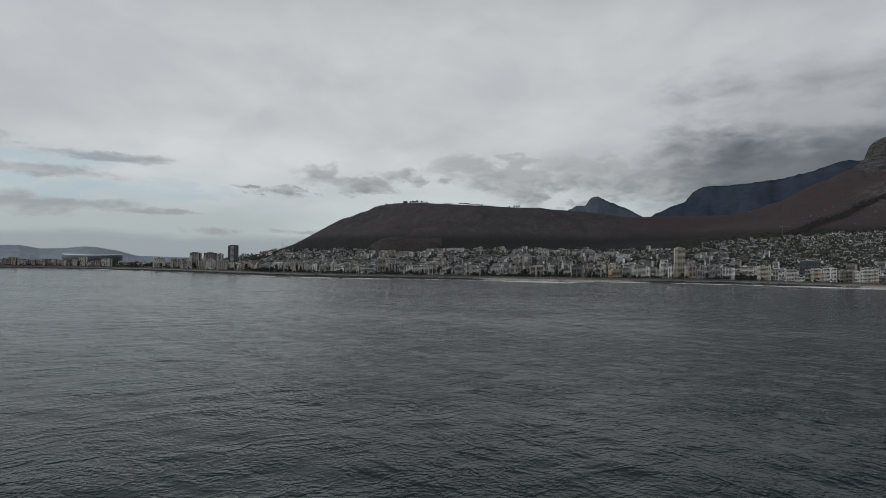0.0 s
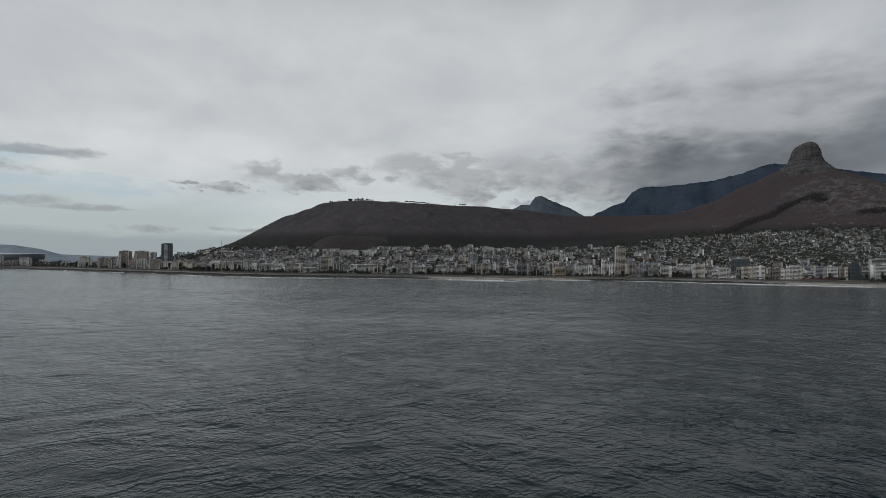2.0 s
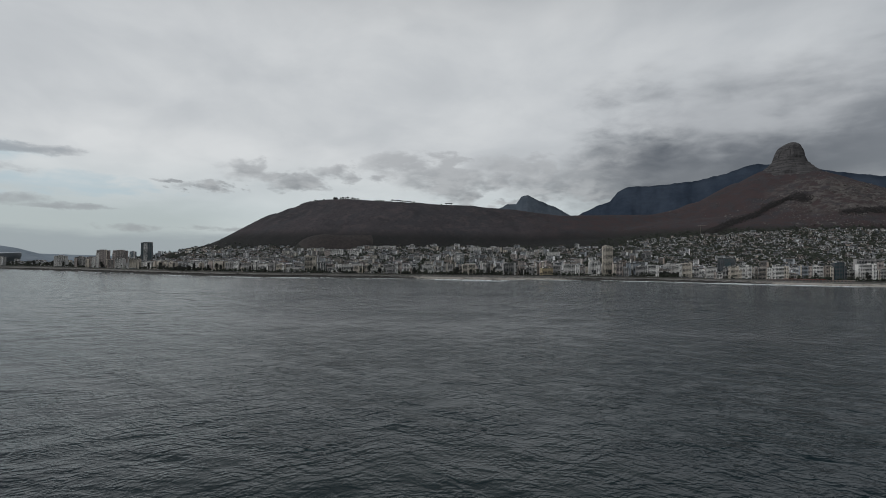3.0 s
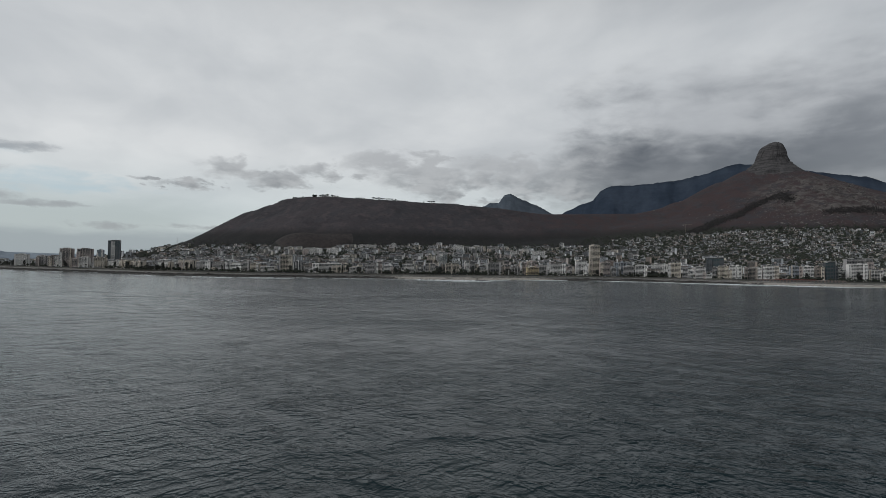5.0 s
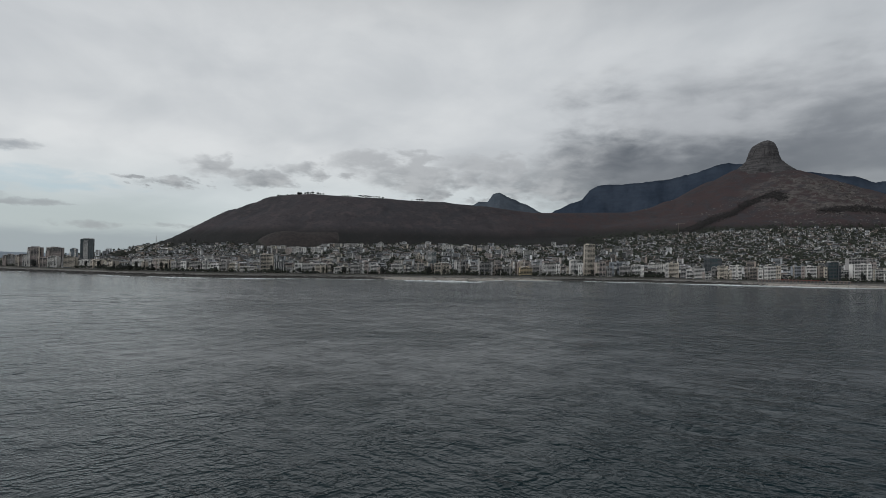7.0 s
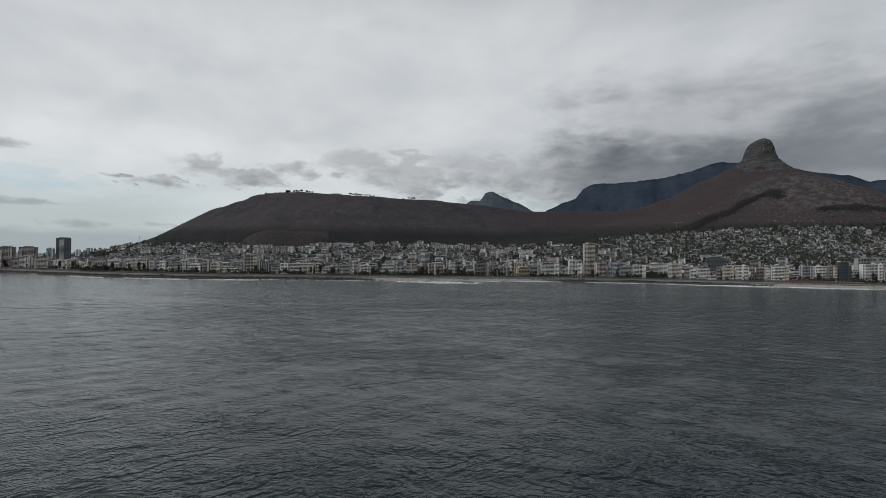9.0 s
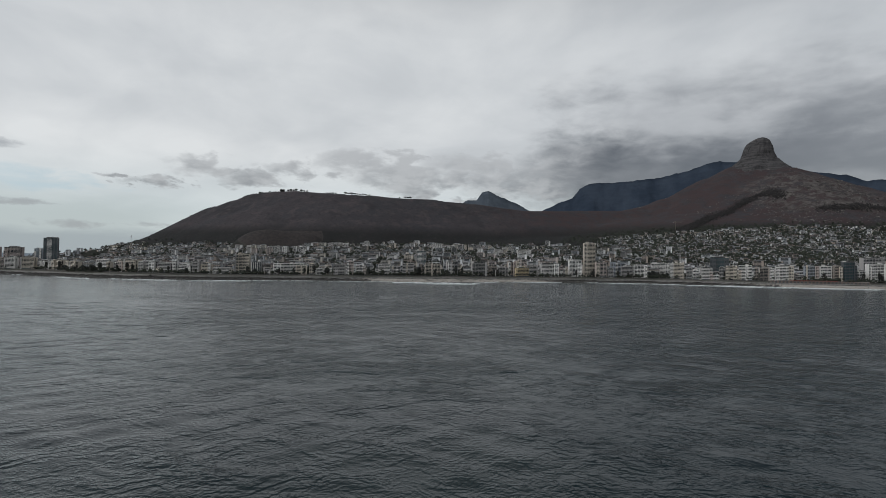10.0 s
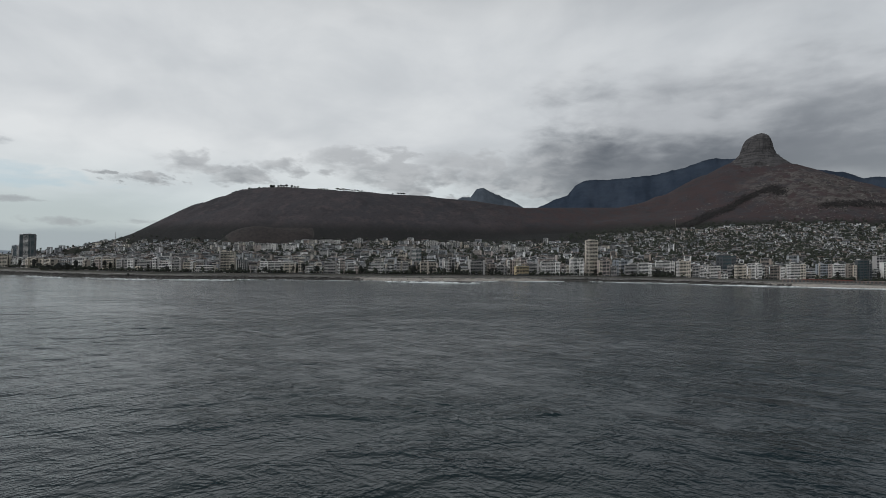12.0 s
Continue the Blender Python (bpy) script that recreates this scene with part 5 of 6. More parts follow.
def crown_points(n, radius, low, high, umbrella=False):
    out = []
    while len(out) < n:
        p = nrng.rand(3) * 2 - 1
        r = np.linalg.norm(p)
        if r > 1 or r < 0.45 and nrng.rand() < 0.7:
            continue
        if umbrella and p[2] < -0.2 and nrng.rand() < 0.8:
            continue
        if nrng.rand() < 0.15:
            p *= 1.18
        out.append((p[0] * radius, p[1] * radius, (low + high) / 2 + p[2] * (high - low) / 2))
    return np.array(out)


def trunk_mesh(h, r, limbs, reach):
    """Tapered trunk with a few limbs."""
    bm = bmesh.new()

    def rod(a, b, ra, rb):
        a, b = Vector(a), Vector(b)
        m = Matrix.Translation((a + b) / 2) @ (b - a).to_track_quat("Z", "Y").to_matrix().to_4x4()
        bmesh.ops.create_cone(bm, cap_ends=True, segments=6, radius1=ra, radius2=rb, depth=(b - a).length, matrix=m)
    rod((0, 0, -1), (0.1, 0, h * 0.62), r, r * 0.65)
    for i in range(limbs):
        a = 6.283 * i / limbs + 0.4
        rod((0.1, 0, h * (0.45 + 0.05 * i)), (math.cos(a) * reach * 0.6, math.sin(a) * reach * 0.6, h * 0.82), r * 0.5, r * 0.2)
    me = bpy.data.meshes.new("trunk")
    bm.to_mesh(me)
    bm.free()
    me.materials.append(M_BARK)
    return me


def tree(h, radius, clumps, size, leaf, label, group, umbrella=False):
    root = thing("tree", 0, 0, 0, 0, label, "tree", group)
    part("trunk", trunk_mesh(h, (0.045 if umbrella else 0.03) * h, 4, radius), root)
    pts = crown_points(clumps, radius, h * (0.48 if umbrella else 0.2), h, umbrella)
    v, f = lumps(pts, size * (0.6 + 0.8 * nrng.rand(len(pts))))
    part("crown", mesh_of("crown", v.tolist(), f.tolist(), leaf), root)
    return root


def palm(h, label, group):
    root = thing("palm_tree", 0, 0, 0, 0, label, "palm tree", group)
    part("trunk", trunk_mesh(h * 1.5, 0.22, 0, 0), root)
    v, f = [], []
    for i in range(26):
        a, up = 6.283 * i / 26 * 3.1, nrng.uniform(-0.5, 0.8)
        ln = nrng.uniform(2.6, 3.6)
        side = np.array([-math.sin(a), math.cos(a), 0]) * 0.5
        prev = None
        for k in range(4):
            t = k / 3
            q = np.array([math.cos(a) * ln * t, math.sin(a) * ln * t, h * 0.93 + up * ln * t - 1.5 * t * t * ln * 0.5])
            wd = side * (0.25 + 1.5 * t * (1 - t) * 2.2)
            v += [tuple(q - wd), tuple(q + wd)]
            if prev is not None:
                f.append((prev, prev + 1, len(v) - 1, len(v) - 2))
            prev = len(v) - 2
    part("crown", mesh_of("crown", v, f, M_LEAF), root)
    return root


broad = [tree(9, 4.4, 150, 0.95, M_LEAF, "dark green leafy tree between the buildings", "town trees"),
         tree(7, 3.2, 90, 0.8, M_LEAF, "small dark green tree between the buildings", "town trees"),
         tree(12, 4.0, 130, 1.0, M_PINE, "tall dark conifer between the buildings", "town trees")]
pines = [tree(14, 8.0, 260, 1.5, M_PINE, "broad dark pine on the hill's crest", "pines on the crest"),
         tree(9, 5.5, 150, 1.3, M_PINE, "small dark pine on the hill's crest", "pines on the crest"),
         tree(13, 8.5, 230, 1.4, M_PINE, "flat-topped umbrella pine on the hill's crest", "pines on the crest", True)]
palms = [palm(11.5, "palm tree on the promenade lawn", "promenade palms"), palm(8.5, "short palm tree on the promenade lawn", "promenade palms")]


def on_land(x, y, turn=0.0, sink=0.0):
    return pose(x, y, float(land_z(x, y)) - sink, 0, 0, turn)


# ---------------- sea front: wall, promenade, road, surf ----------------
def coast_line(off, x_from=-1250.0, x_to=900.0, step=18.0):
    """The coast moved inland by off metres, evened out."""
    pts = []
    for (ax, ay), (bx, by) in zip(COAST, COAST[1:]):
        ln = math.hypot(bx - ax, by - ay)
        if max(ax, bx) < x_from or min(ax, bx) > x_to + 500 or by > 4100:
            continue
        for k in range(int(ln / step) + 1):
            u = k * step / ln
            pts.append((ax + u * (bx - ax) + (by - ay) / ln * off, ay + u * (by - ay) - (bx - ax) / ln * off))
    p = np.array(pts)
    for _ in range(12):
        p[1:-1] = (p[:-2] + 2 * p[1:-1] + p[2:]) / 4
    return p


def side_of(p):
    t = np.gradient(p, axis=0)
    t /= np.linalg.norm(t, axis=1)[:, None]
    return np.stack([t[:, 1], -t[:, 0]], 1)


def strip(name, p, half, z, mat, label, category):
    """A flat band along a line, following the land."""
    n = side_of(p)
    a, b = p - n * half, p + n * half
    za, zb = land_z(a[:, 0], a[:, 1]) + z, land_z(b[:, 0], b[:, 1]) + z
    zz = np.maximum(za, zb)
    v = np.concatenate([np.c_[a, zz], np.c_[b, zz], np.c_[a, zz - 0.5], np.c_[b, zz - 0.5]])
    m = len(p)
    f = []
    for i in range(m - 1):
        f += [(i, m + i, m + i + 1, i + 1), (2 * m + i, i, i + 1, 2 * m + i + 1), (m + i, 3 * m + i, 3 * m + i + 1, m + i + 1)]
    return tagged(new(name, mesh_of(name, v.tolist(), f, mat)), label, category, kind="structure")


wall_line = coast_line(30)
nrm = side_of(wall_line)
prof = [(-0.9, 1.0), (-0.5, 6.8), (-0.8, 6.8), (-0.8, 7.3), (0.6, 7.3), (0.6, 5.0)]
wv = np.concatenate([np.c_[wall_line + nrm * o, np.full(len(wall_line), h)] for o, h in prof])
m_ = len(wall_line)
wf = [(k * m_ + i, k * m_ + i + 1, (k + 1) * m_ + i + 1, (k + 1) * m_ + i) for k in range(len(prof) - 1) for i in range(m_ - 1)]
tagged(new("sea_wall", mesh_of("sea_wall", wv.tolist(), wf, M_WALL)), "weathered stone sea wall with a coping", "sea wall", kind="structure")
strip("promenade", coast_line(36), 3.2, 0.30, M_PAVE, "paved promenade behind the sea wall", "promenade")
road_line = coast_line(86)
strip("road", road_line, 5.0, 0.25, M_ASPHALT, "asphalt seafront road", "road")

# rocks at the water's edge
rocks, sizes = [], []
rr_ = random.Random(3)
edge = coast_line(4, step=5.0)
en = side_of(edge)
for i in range(len(edge)):
    x, y = edge[i]
    sand = 1970 < y < 2330 or y < 1700
    for _ in range(3 if sand else 12):
        o = rr_.gauss(2, 11)
        qx, qy = x + en[i][0] * o + rr_.uniform(-3, 3), y + en[i][1] * o + rr_.uniform(-3, 3)
        if -24 < o < 24:
            rocks.append((qx, qy, max(float(land_z(qx, qy)), -0.6) + 0.1))
            sizes.append(rr_.uniform(0.6, 2.3) * (0.6 if sand else 1.6))
v, f = lumps(np.array(rocks), np.array(sizes), 0.55)
stuff_mesh("shore_rocks", v, f, M_ROCK, "dark wet rocks along the waterline", "rocks")


def foam_strip(cx, cy, dx_, dy_, length, width, seed, out_v, out_f):
    """One ragged line of white water with swollen middle."""
    n = max(6, int(length / 4))
    base = len(out_v)
    for i in range(n + 1):
        t = i / n
        s_ = (t - 0.5) * length
        bend = 9 * noise.noise((t * 2.2, seed, 0)) + 4 * noise.noise((t * length / 14, seed, 1))
        half = width * (max(0.0, math.sin(math.pi * t)) ** 0.5) * (0.12 + 1.7 * abs(noise.noise((t * length / 13, seed, 5))))
        px_, py_ = cx + dx_ * s_ - dy_ * bend, cy + dy_ * s_ + dx_ * bend
        out_v += [(px_ - dy_ * half, py_ + dx_ * half, 0.28), (px_, py_, 0.55 + 0.16 * min(half, 9.0)), (px_ + dy_ * half, py_ - dx_ * half, 0.25)]
        if i:
            b = base + i * 3
            out_f += [(b - 3, b - 2, b + 1, b), (b - 2, b - 1, b + 2, b + 1)]


fv, ff = [], []
for off, share, wid in ((-2, 0.42, 1.5), (-9, 0.36, 2.2), (-20, 0.22, 1.8)):
    line = coast_line(off, step=12.0)
    i = 0
    while i < len(line) - 12:
        ln = rr_.randint(3, 10)
        if rr_.random() < share:
            a, b = line[i], line[i + ln]
            t = (b - a) / np.linalg.norm(b - a)
            foam_strip(*((a + b) / 2), *t, ln * 11.0, wid * rr_.uniform(0.6, 2.6), rr_.random() * 99, fv, ff)
        i += ln
# breakers off the sandy bay
for bx, by, ex, ey, wid in ((-468, 2322, -550, 2230, 11.0), (-505, 2300, -575, 2195, 8.0), (-545, 2190, -505, 2092, 4.0), (-555, 2290, -590, 2220, 2.5),
                            (-512, 2085, -560, 2010, 2.6), (-845, 1735, -950, 1680, 4.5), (-900, 1725, -1010, 1650, 3.0), (-770, 1765, -880, 1722, 3.0), (-690, 1838, -850, 1756, 3.6), (-752, 1828, -905, 1746, 2.4),
                            (-640, 1915, -720, 1812, 2.2), (-300, 2640, -345, 2545, 3.6), (-215, 2735, -290, 2660, 3.0), (-70, 2835, -160, 2780, 3.4)):
    ln = math.hypot(ex - bx, ey - by)
    foam_strip((bx + ex) / 2, (by + ey) / 2, (ex - bx) / ln, (ey - by) / ln, ln, wid * 1.9, bx, fv, ff)
stuff_mesh("surf", np.array(fv), np.array(ff), M_FOAM, "white surf breaking along the shore", "surf")

# ---------------- trees in their places ----------------
def along(line, at):
    """A point at a share of a line's length."""
    i = min(int(at * (len(line) - 1)), len(line) - 2)
    u = at * (len(line) - 1) - i
    return line[i] * (1 - u) + line[i + 1] * u


crest_xy = [(1188, 2069, 1), (1185, 2060, 1), (1156, 2034, 1), (1102, 1999, 0), (1099, 1990, 0), (1074, 1977, 0), (1060, 1970, 0), (1057, 1959, 0),
            (1053, 1949, 0), (1026, 1935, 0), (1013, 1927, 0), (1008, 1915, 0), (920, 1858, 1), (915, 1847, 1), (901, 1840, 1), (887, 1833, 1),
            (861, 1798, 2), (855, 1787, 2), (850, 1776, 2), (845, 1765, 2), (831, 1759, 2), (825, 1748, 2), (820, 1737, 2), (814, 1726, 2),
            (806, 1711, 1), (761, 1587, 1), (748, 1566, 2), (743, 1556, 2), (737, 1547, 2)]
tr = random.Random(11)
for i, (x, y, k) in enumerate(crest_xy):
    m = on_land(x, y, tr.uniform(0, 360), 0.6) @ Matrix.Scale(tr.uniform(0.62, 0.98), 4)
    if i in (0, 3, 16):
        pines[k].matrix_basis = m
    else:
        copy_thing(pines[k], m)

lawn_line = coast_line(60)
for i in range(46):
    a = along(lawn_line, 0.05 + 0.9 * tr.random())
    m = on_land(a[0] + tr.uniform(-9, 9), a[1] + tr.uniform(-9, 9), tr.uniform(0, 360), 0.2)
    if i < 2:
        palms[i].matrix_basis = m
    else:
        copy_thing(palms[i % 2], m)
for x, y in [(40, 2818), (28, 2812), (15, 2806), (60, 2828), (75, 2834), (-5, 2796), (88, 2842), (-130, 2705), (-142, 2690), (102, 2848), (115, 2854)]:
    copy_thing(palms[0], on_land(x, y, tr.uniform(0, 360), 0.2))

clumps = [(54, 2797), (46, 2786), (38, 2775), (30, 2764), (-3, 2759), (62, 2806), (48, 2776), (-262, 2268), (-251, 2253), (-256, 2245), (-308, 2157), (-318, 2170),
          (-345, 2062), (-346, 2048), (-352, 2075), (-444, 1838), (-452, 1852), (-593, 1712), (-603, 1696), (-610, 1682), (-598, 1704), (-588, 1722), (-604, 1712)]
front_line = coast_line(96)
for i in range(120):
    if i < len(clumps) * 3:
        x, y = clumps[i // 3]
        x, y = x + tr.uniform(-6, 6), y + tr.uniform(-6, 6)
    else:
        x, y = along(front_line, 0.04 + 0.92 * tr.random())
        x, y = x + tr.uniform(-4, 6), y + tr.uniform(-4, 6)
    m = on_land(x, y, tr.uniform(0, 360), 0.3) @ Matrix.Scale(tr.uniform(0.7, 1.35), 4)
    k = tr.choice((0, 0, 1, 1, 2))
    if i < 3:
        broad[i].matrix_basis = m
    else:
        copy_thing(broad[k], m)

# tall conifers and shade trees that stand before the flats
norfolk = tree(19, 3.0, 150, 0.95, M_PINE, "tall slim dark conifer in front of the flats", "seafront conifers")
norfolk.matrix_basis = on_land(-404, 2112, 0, 0.3)
for i in range(120):
    x, y = along(front_line, 0.05 + 0.9 * tr.random())
    x, y = x + tr.uniform(-5, 5), y + tr.uniform(-5, 5)
    copy_thing(norfolk if i % 3 else broad[0], on_land(x, y, tr.uniform(0, 360), 0.3) @ Matrix.Scale(tr.uniform(0.65, 1.15), 4))
for i in range(46):
    x, y = along(lawn_line, 0.06 + 0.88 * tr.random())
    copy_thing(palms[i % 2], on_land(x + tr.uniform(-12, 12), y + tr.uniform(-12, 12), tr.uniform(0, 360), 0.2))

# hedges and low trees between the road and the flats
hp, hs = [], []
for _ in range(3800):
    q = along(front_line, 0.03 + 0.94 * tr.random())
    q = q + np.array([tr.gauss(0, 3.5), tr.gauss(0, 3.5)])
    if value_noise(np.array(q[0] / 26), np.array(q[1] / 26), 77) < -0.10:
        continue
    h = tr.uniform(0.8, 5.2) * tr.choice((1.0, 1.0, 1.5))
    hp.append((q[0], q[1], float(land_z(q[0], q[1])) + h * 0.6))
    hs.append(h * 0.55)
v, f = lumps(np.array(hp), np.array(hs), 1.0)
stuff_mesh("hedge", v, f, M_LEAF, "dark hedges and low trees in front of the flats", "hedge")

# trees in gardens and streets, and the dark belt above the houses
pts, sz_ = [], []
gx = [(x + tr.uniform(-8, 8), y + tr.uniform(-8, 8)) for x, y in garden]
for i in range(24500):
    u, v_ = tr.uniform(-2200, 2650 if i < 21000 else -700), tr.uniform(-200, 1500)
    gx.append((-250 + u * ca + v_ * sa, 2400 + u * sa - v_ * ca))
gx = np.array(gx)
gd, gz = inland(gx[:, 0], gx[:, 1]), land_z(gx[:, 0], gx[:, 1])
gl = town_limit(gx[:, 1])
for (x, y), d_, z_, l_ in zip(gx, gd, gz, gl):
    if d_ < 106 or z_ > l_ + 45 or x > 1500 or y < 100 or (x - 617) ** 2 / 130 ** 2 + (y - 2159) ** 2 / 190 ** 2 < 1:
        continue
    if z_ > l_ + 12 or x > 350 and tr.random() < 0.45:
        continue
    h = tr.uniform(5, 12.5) if z_ < l_ else tr.uniform(3.5, 9)
    n_ = 6
    c = crown_points(n_, h * 0.36, h * 0.25, h)
    pts.append(c + np.array([x, y, z_]))
    sz_.append(h * 0.24 * (0.7 + 0.7 * nrng.rand(n_)))
v, f = lumps(np.concatenate(pts), np.concatenate(sz_), 0.9)
stuff_mesh("garden_trees", v, f, M_LEAF, "dark green garden and street trees among the houses", "trees")

# bushes along the crest
cl = np.array([(a, b) for a, b, _ in CREST[2:14]], float)
pts = np.array([along(cl, tr.random()) + np.array([tr.gauss(0, 5), tr.gauss(0, 5)]) for _ in range(900)])
pts = pts[fbm(pts[:, 0], pts[:, 1], 70, 2, 55) > -0.02]
v, f = lumps(np.c_[pts, land_z(pts[:, 0], pts[:, 1]) + 0.8], nrng.uniform(1.0, 3.2, len(pts)), 0.8)
stuff_mesh("crest_bushes", v, f, M_PINE, "dark bushes along the hill's crest", "bushes")

# pine belts below the peak
belts = [((-169, 930), (-185, 855)), ((-185, 855), (-172, 715)), ((-172, 715), (-153, 552)), ((-153, 552), (-179, 468)), ((-179, 468), (-238, 379)),
         ((-238, 379), (-284, 415)), ((-470, 490), (-547, 397)), ((-547, 397), (-640, 330)), ((-640, 330), (-740, 240))]
pts, sz_ = [], []
for (ax, ay), (bx, by) in belts:
    for _ in range(420):
        u = tr.random()
        x, y = ax + u * (bx - ax) + tr.gauss(0, 14), ay + u * (by - ay) + tr.gauss(0, 14)
        h = tr.uniform(3, 7)
        c = crown_points(10, h * 0.34, h * 0.15, h)
        pts.append(c + np.array([x, y, float(land_z(x, y))]))
        sz_.append(h * 0.17 * (0.7 + 0.7 * nrng.rand(10)))
v, f = lumps(np.concatenate(pts), np.concatenate(sz_), 1.1)
stuff_mesh("pine_belt", v, f, M_BELT, "dark pine plantation below the peak", "trees")

# scrub on the hill and boulders on the peak's flank
bx_, by_ = nrng.uniform(-900, 1500, 26000), nrng.uniform(-60, 2700, 26000)
bz_ = land_z(bx_, by_)
keepb = (bz_ > town_limit(by_) + 5) & (fbm(bx_, by_, 120, 3, 41) > -0.12 + 0.3 * nrng.rand(26000) - 0.15)
c = np.stack([bx_, by_, bz_ + 0.4], 1)[keepb]
v, f = lumps(c, nrng.uniform(0.5, 1.5, len(c)), 0.45)
stuff_mesh("scrub", v, f, M_BUSH, "low dark bushes scattered over the hillside", "bushes")
bx_, by_ = nrng.normal(-400, 190, 5200), nrng.normal(360, 170, 5200)
bz_ = land_z(bx_, by_)
keepb = (bz_ > 195) & (fbm(bx_, by_, 90, 3, 43) > -0.05)
c = np.stack([bx_, by_, bz_ + 0.3], 1)[keepb]
v, f = lumps(c, nrng.gamma(1.6, 0.9, len(c)) + 0.5, 0.7)
stuff_mesh("boulders", v, f, M_BOULDER, "pale granite boulders strewn below the peak", "rocks")


# ---------------- stadium, crane, mast, cars ----------------
def stadium(x, y, z, turn):
    root = thing("stadium", x, y, z, turn, "grey oval sports stadium with a pale wavy roof", "stadium")
    n = 96

    def ring(rows, mat, name):
        v, f = [], []
        for k, (sc, h, wave) in enumerate(rows):
            for i in range(n):
                a = 2 * math.pi * i / n
                v.append((145 * sc * math.cos(a), 125 * sc * math.sin(a), h + wave * math.cos(2 * a)))
        for k in range(len(rows) - 1):
            for i in range(n):
                j = (i + 1) % n
                f.append((k * n + i, k * n + j, (k + 1) * n + j, (k + 1) * n + i))
        part(name, mesh_of(name, v, f, mat, smooth_shade=True), root)
    ring([(0.86, -4, 0), (0.90, 4, 0), (0.97, 18, 0), (1.0, 32, 1.5), (0.98, 43, 3.0)], M_MESH, "facade")
    ring([(0.985, 43, 3.0), (0.97, 46.5, 3.0), (0.80, 47.5, 2.0), (0.62, 44, 1.0), (0.615, 42.5, 1.0), (0.80, 45.5, 2.0)], M_MEMBRANE, "roof")
    ring([(0.62, 38, 0), (0.45, 6, 0), (0.42, 2, 0)], M_GREY, "stand")
    return root


stadium(2029, 3482, float(land_z(2029, 3482)) + 4, 82)


def lattice_beam(a, b, w_, mat, name, root):
    """A square truss between two points."""
    a, b = Vector(a), Vector(b)
    ax_ = (b - a).normalized()
    s_ = ax_.orthogonal().normalized()
    t_ = ax_.cross(s_)
    bm = bmesh.new()

    def rod(p, q, r):
        m = Matrix.Translation((p + q) / 2) @ (q - p).to_track_quat("Z", "Y").to_matrix().to_4x4()
        bmesh.ops.create_cone(bm, cap_ends=True, segments=4, radius1=r, radius2=r, depth=(q - p).length, matrix=m)
    corners = [s_ * w_ + t_ * w_, s_ * -w_ + t_ * w_, s_ * -w_ + t_ * -w_, s_ * w_ + t_ * -w_]
    steps = max(2, int((b - a).length / (w_ * 2.5)))
    for c_ in corners:
        rod(a + c_, b + c_, 0.16)
    for k in range(steps):
        for i in range(4):
            rod(a + (b - a) * (k / steps) + corners[i], a + (b - a) * ((k + 1) / steps) + corners[(i + 1) % 4], 0.09)
    me = bpy.data.meshes.new(name)
    bm.to_mesh(me)
    bm.free()
    me.materials.append(mat)
    part(name, me, root)


crane = thing("tower_crane", -144, 916, float(land_z(-144, 916)), 20, "rust-brown tower crane on the upper slope", "crane")
lattice_beam((0, 0, -1), (0, 0, 34), 0.8, M_STEEL, "mast", crane)
lattice_beam((-24, 0, 31), (9, 0, 31), 0.6, M_STEEL, "jib", crane)
part("counterweight", boxes("counterweight", [(7, -1, 28.4, 9, 1, 30.4)], [M_GREY]), crane)
mast = thing("radio_mast", 1354, 2560, float(land_z(1354, 2560)), 0, "thin grey lattice radio mast above the houses", "mast")
lattice_beam((0, 0, -1), (0, 0, 31), 0.7, M_GREY, "lattice", mast)
part("antenna", boxes("antenna", [(-0.15, -0.15, 31, 0.15, 0.15, 36)], [M_GREY]), mast)


def car(paint, label):
    root = thing("car", 0, 0, 0, 0, label, "car", "cars on the seafront road")
    v = [(-2.1, -0.85, 0.35), (2.1, -0.85, 0.35), (2.1, 0.85, 0.35), (-2.1, 0.85, 0.35), (-2.1, -0.85, 0.85), (2.1, -0.8, 0.8), (2.1, 0.8, 0.8), (-2.1, 0.85, 0.85)]
    f = [(3, 2, 1, 0), (4, 5, 6, 7), (0, 1, 5, 4), (1, 2, 6, 5), (2, 3, 7, 6), (3, 0, 4, 7)]
    part("body", mesh_of("body", v, f, paint), root)
    v = [(-1.7, -0.8, 0.84), (0.9, -0.8, 0.84), (0.9, 0.8, 0.84), (-1.7, 0.8, 0.84), (-1.3, -0.65, 1.4), (0.2, -0.65, 1.4), (0.2, 0.65, 1.4), (-1.3, 0.65, 1.4)]
    part("cabin", mesh_of("cabin", v, f, M_GLASS), root)
    part("roof", boxes("roof", [(-1.3, -0.66, 1.4, 0.2, 0.66, 1.46)], [paint]), root)
    me = keep("wheel", lambda: wheel_mesh())
    for x in (-1.3, 1.3):
        for y in (-0.8, 0.8):
            part("wheel", me, root, at=(x, y, 0.32))
    return root


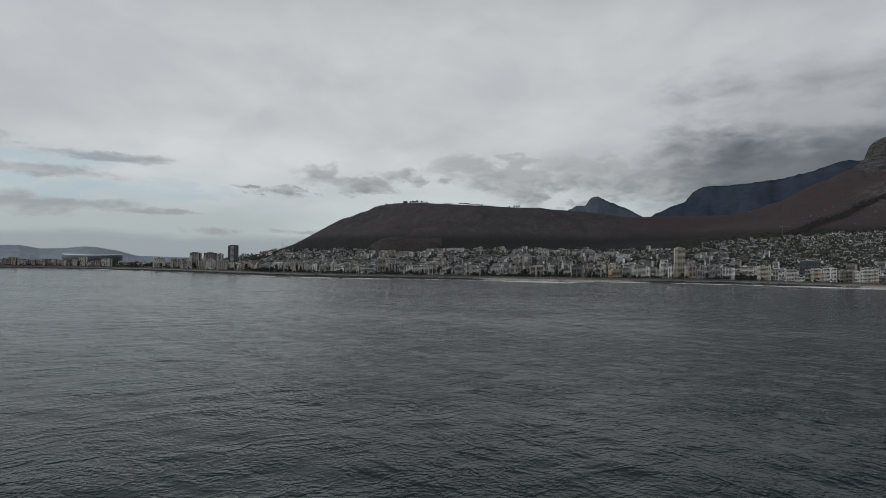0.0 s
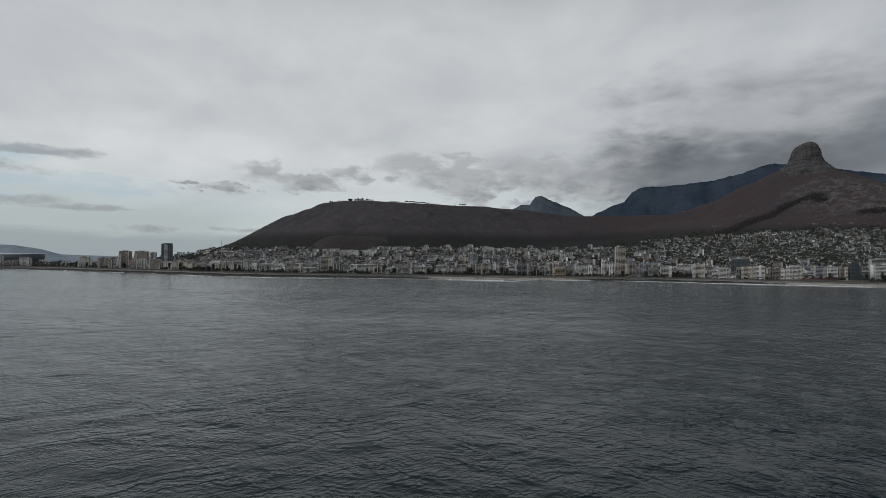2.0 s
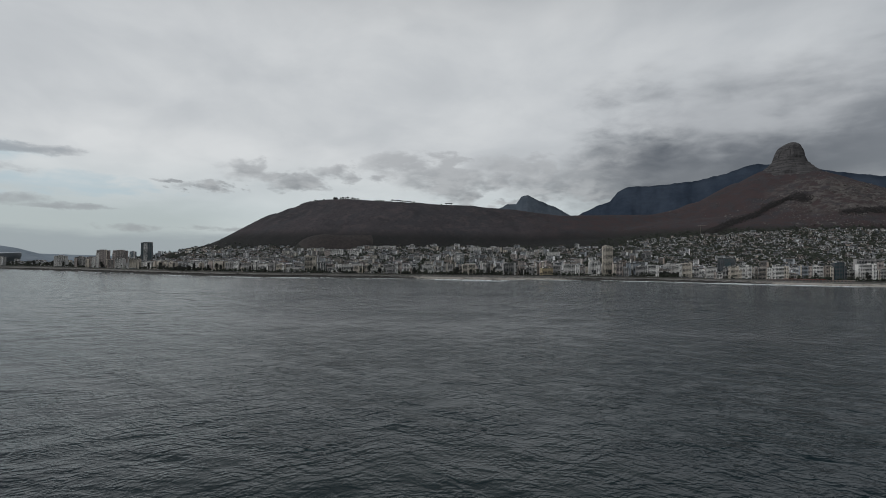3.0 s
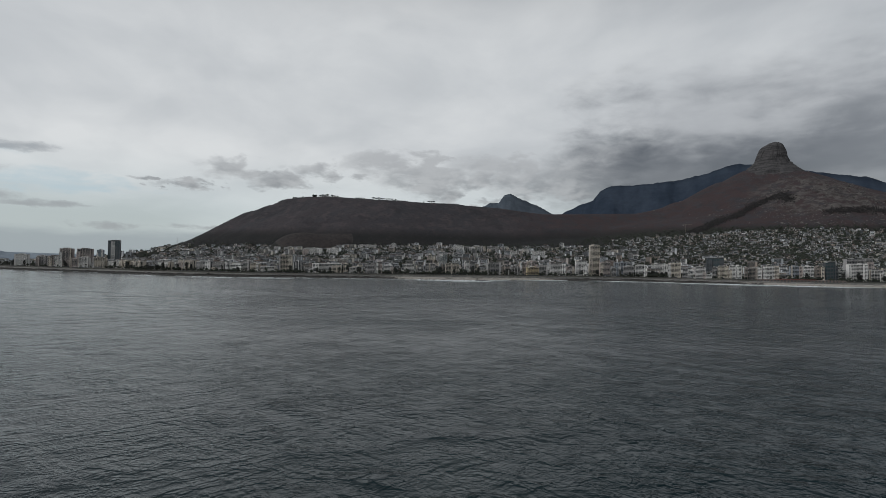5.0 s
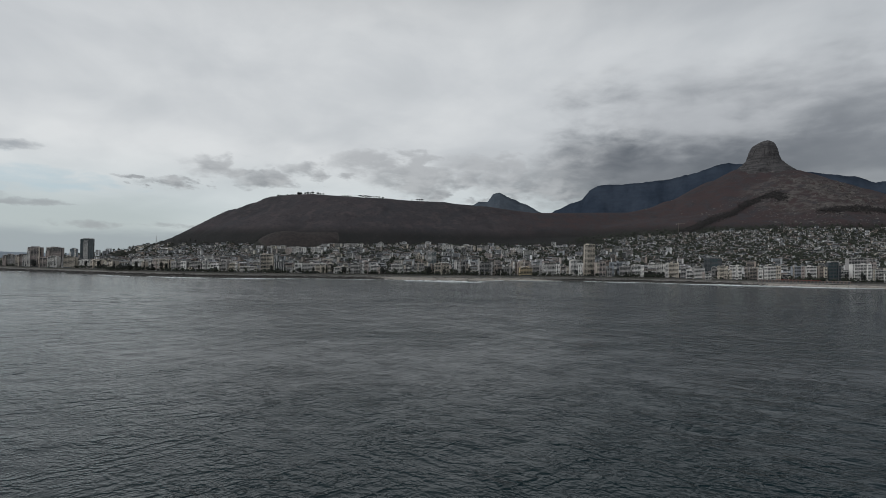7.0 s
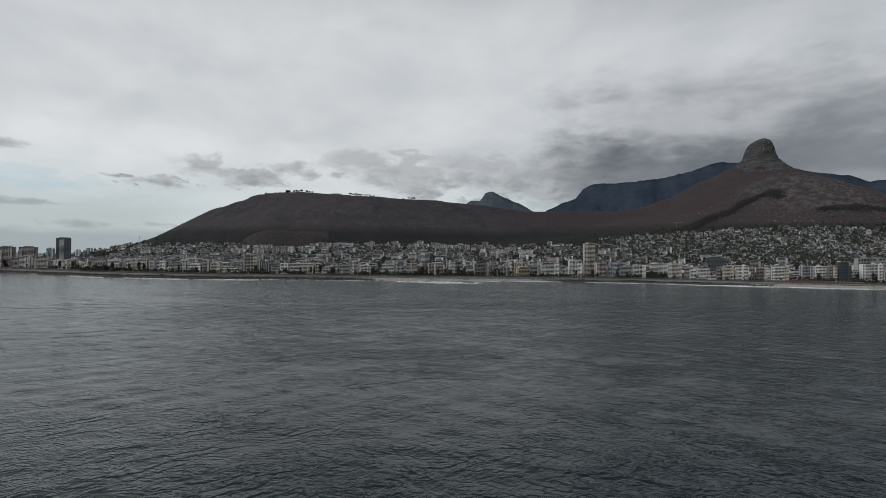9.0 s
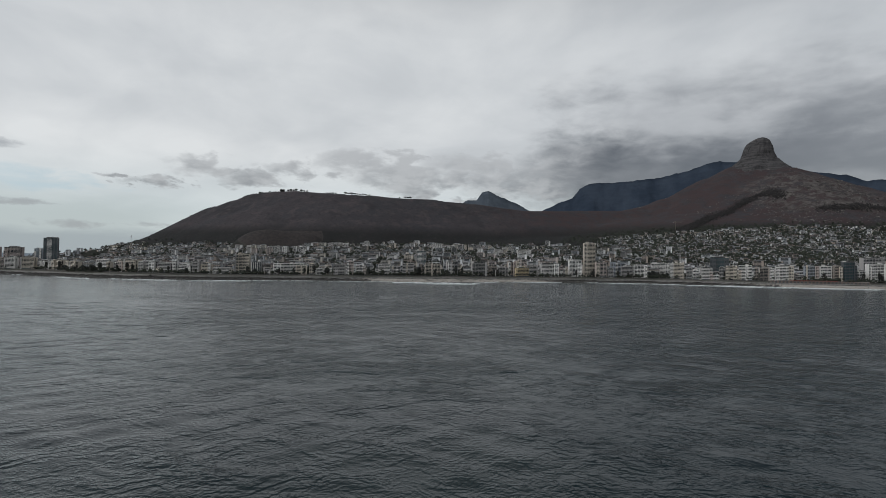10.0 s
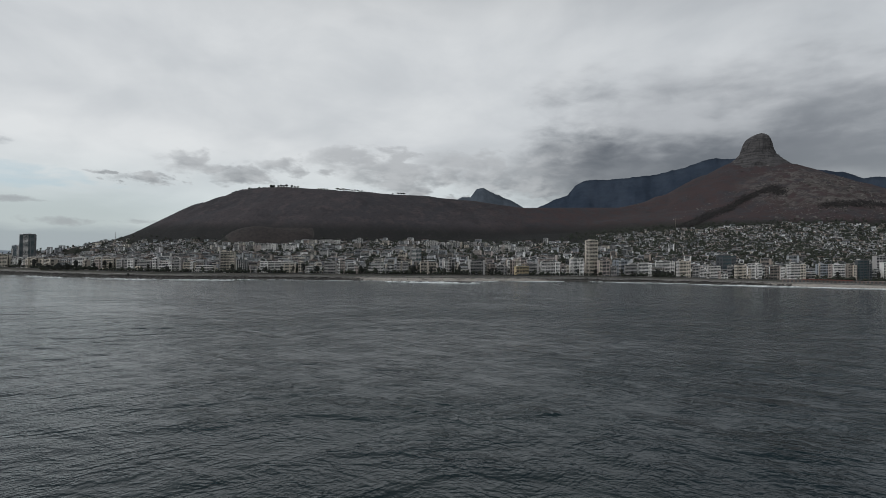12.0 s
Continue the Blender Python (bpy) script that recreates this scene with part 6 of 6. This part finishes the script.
def wheel_mesh():
    bm = bmesh.new()
    bmesh.ops.create_cone(bm, cap_ends=True, segments=12, radius1=0.32, radius2=0.32, depth=0.22, matrix=Matrix.Rotation(math.pi / 2, 4, "X"))
    me = bpy.data.meshes.new("wheel")
    bm.to_mesh(me)
    bm.free()
    me.materials.append(M_DARK)
    return me


cars = [car(M_WHITE, "white car on the seafront road"), car(M_GREY, "grey car on the seafront road"), car(M_DARK, "black car on the seafront road")]
rn = side_of(road_line)
for i in range(34):
    j = tr.randint(8, len(road_line) - 9)
    p_, t_ = road_line[j], road_line[j + 1] - road_line[j]
    lane = tr.choice((-2.6, 2.4))
    q = p_ + rn[j] * lane
    m = pose(q[0], q[1], float(max(land_z(*(p_ - rn[j] * 5)), land_z(*(p_ + rn[j] * 5)))) + 0.25, 0, 0, math.degrees(math.atan2(t_[1], t_[0])))
    if i < 3:
        cars[i].matrix_basis = m
    else:
        copy_thing(cars[tr.choice((0, 0, 1, 2))], m)


# ---------------- terrace wall above the beach ----------------
def terrace_wall(x, y, z, turn, w, h, bays):
    root = thing("terrace_wall", x, y, z, turn, "brown brick terrace wall with dark panels for openings above the beach", "wall")
    part("wall", comb("wall", w, 3.0, -4, h, piers(w, 3.0, bays, 1.2, -1.5, -0.9), [M_BRICK]), root)
    part("coping", boxes("coping", [(-w / 2 - 0.2, -1.8, h, w / 2 + 0.2, 1.6, h + 0.35)], [M_PINK]), root)
    # dark panels on the solid wall stand in for the shade inside openings
    dark_panel = boxes("opening", [(-1.7, -1.0, 0.2, 1.7, -0.7, h - 1.3), (-1.2, -1.0, h - 1.3, 1.2, -0.7, h - 0.9)], [M_DARK])
    for i in range(bays):
        part("opening", dark_panel, root, at=(-w / 2 + (i + 0.5) * w / bays, 0, 0))
    part("awning", boxes("awning", [(-w * 0.30, -2.6, h + 0.35, w * 0.18, 1.0, h + 1.3), (-w * 0.30, -2.9, h + 1.3, w * 0.18, 1.4, h + 1.5)], [M_RED]), root, "faded red awning roof")
    return root


terrace_wall(-902, 1624, 7.4, -143.3, 165.0, 4.2, 26)
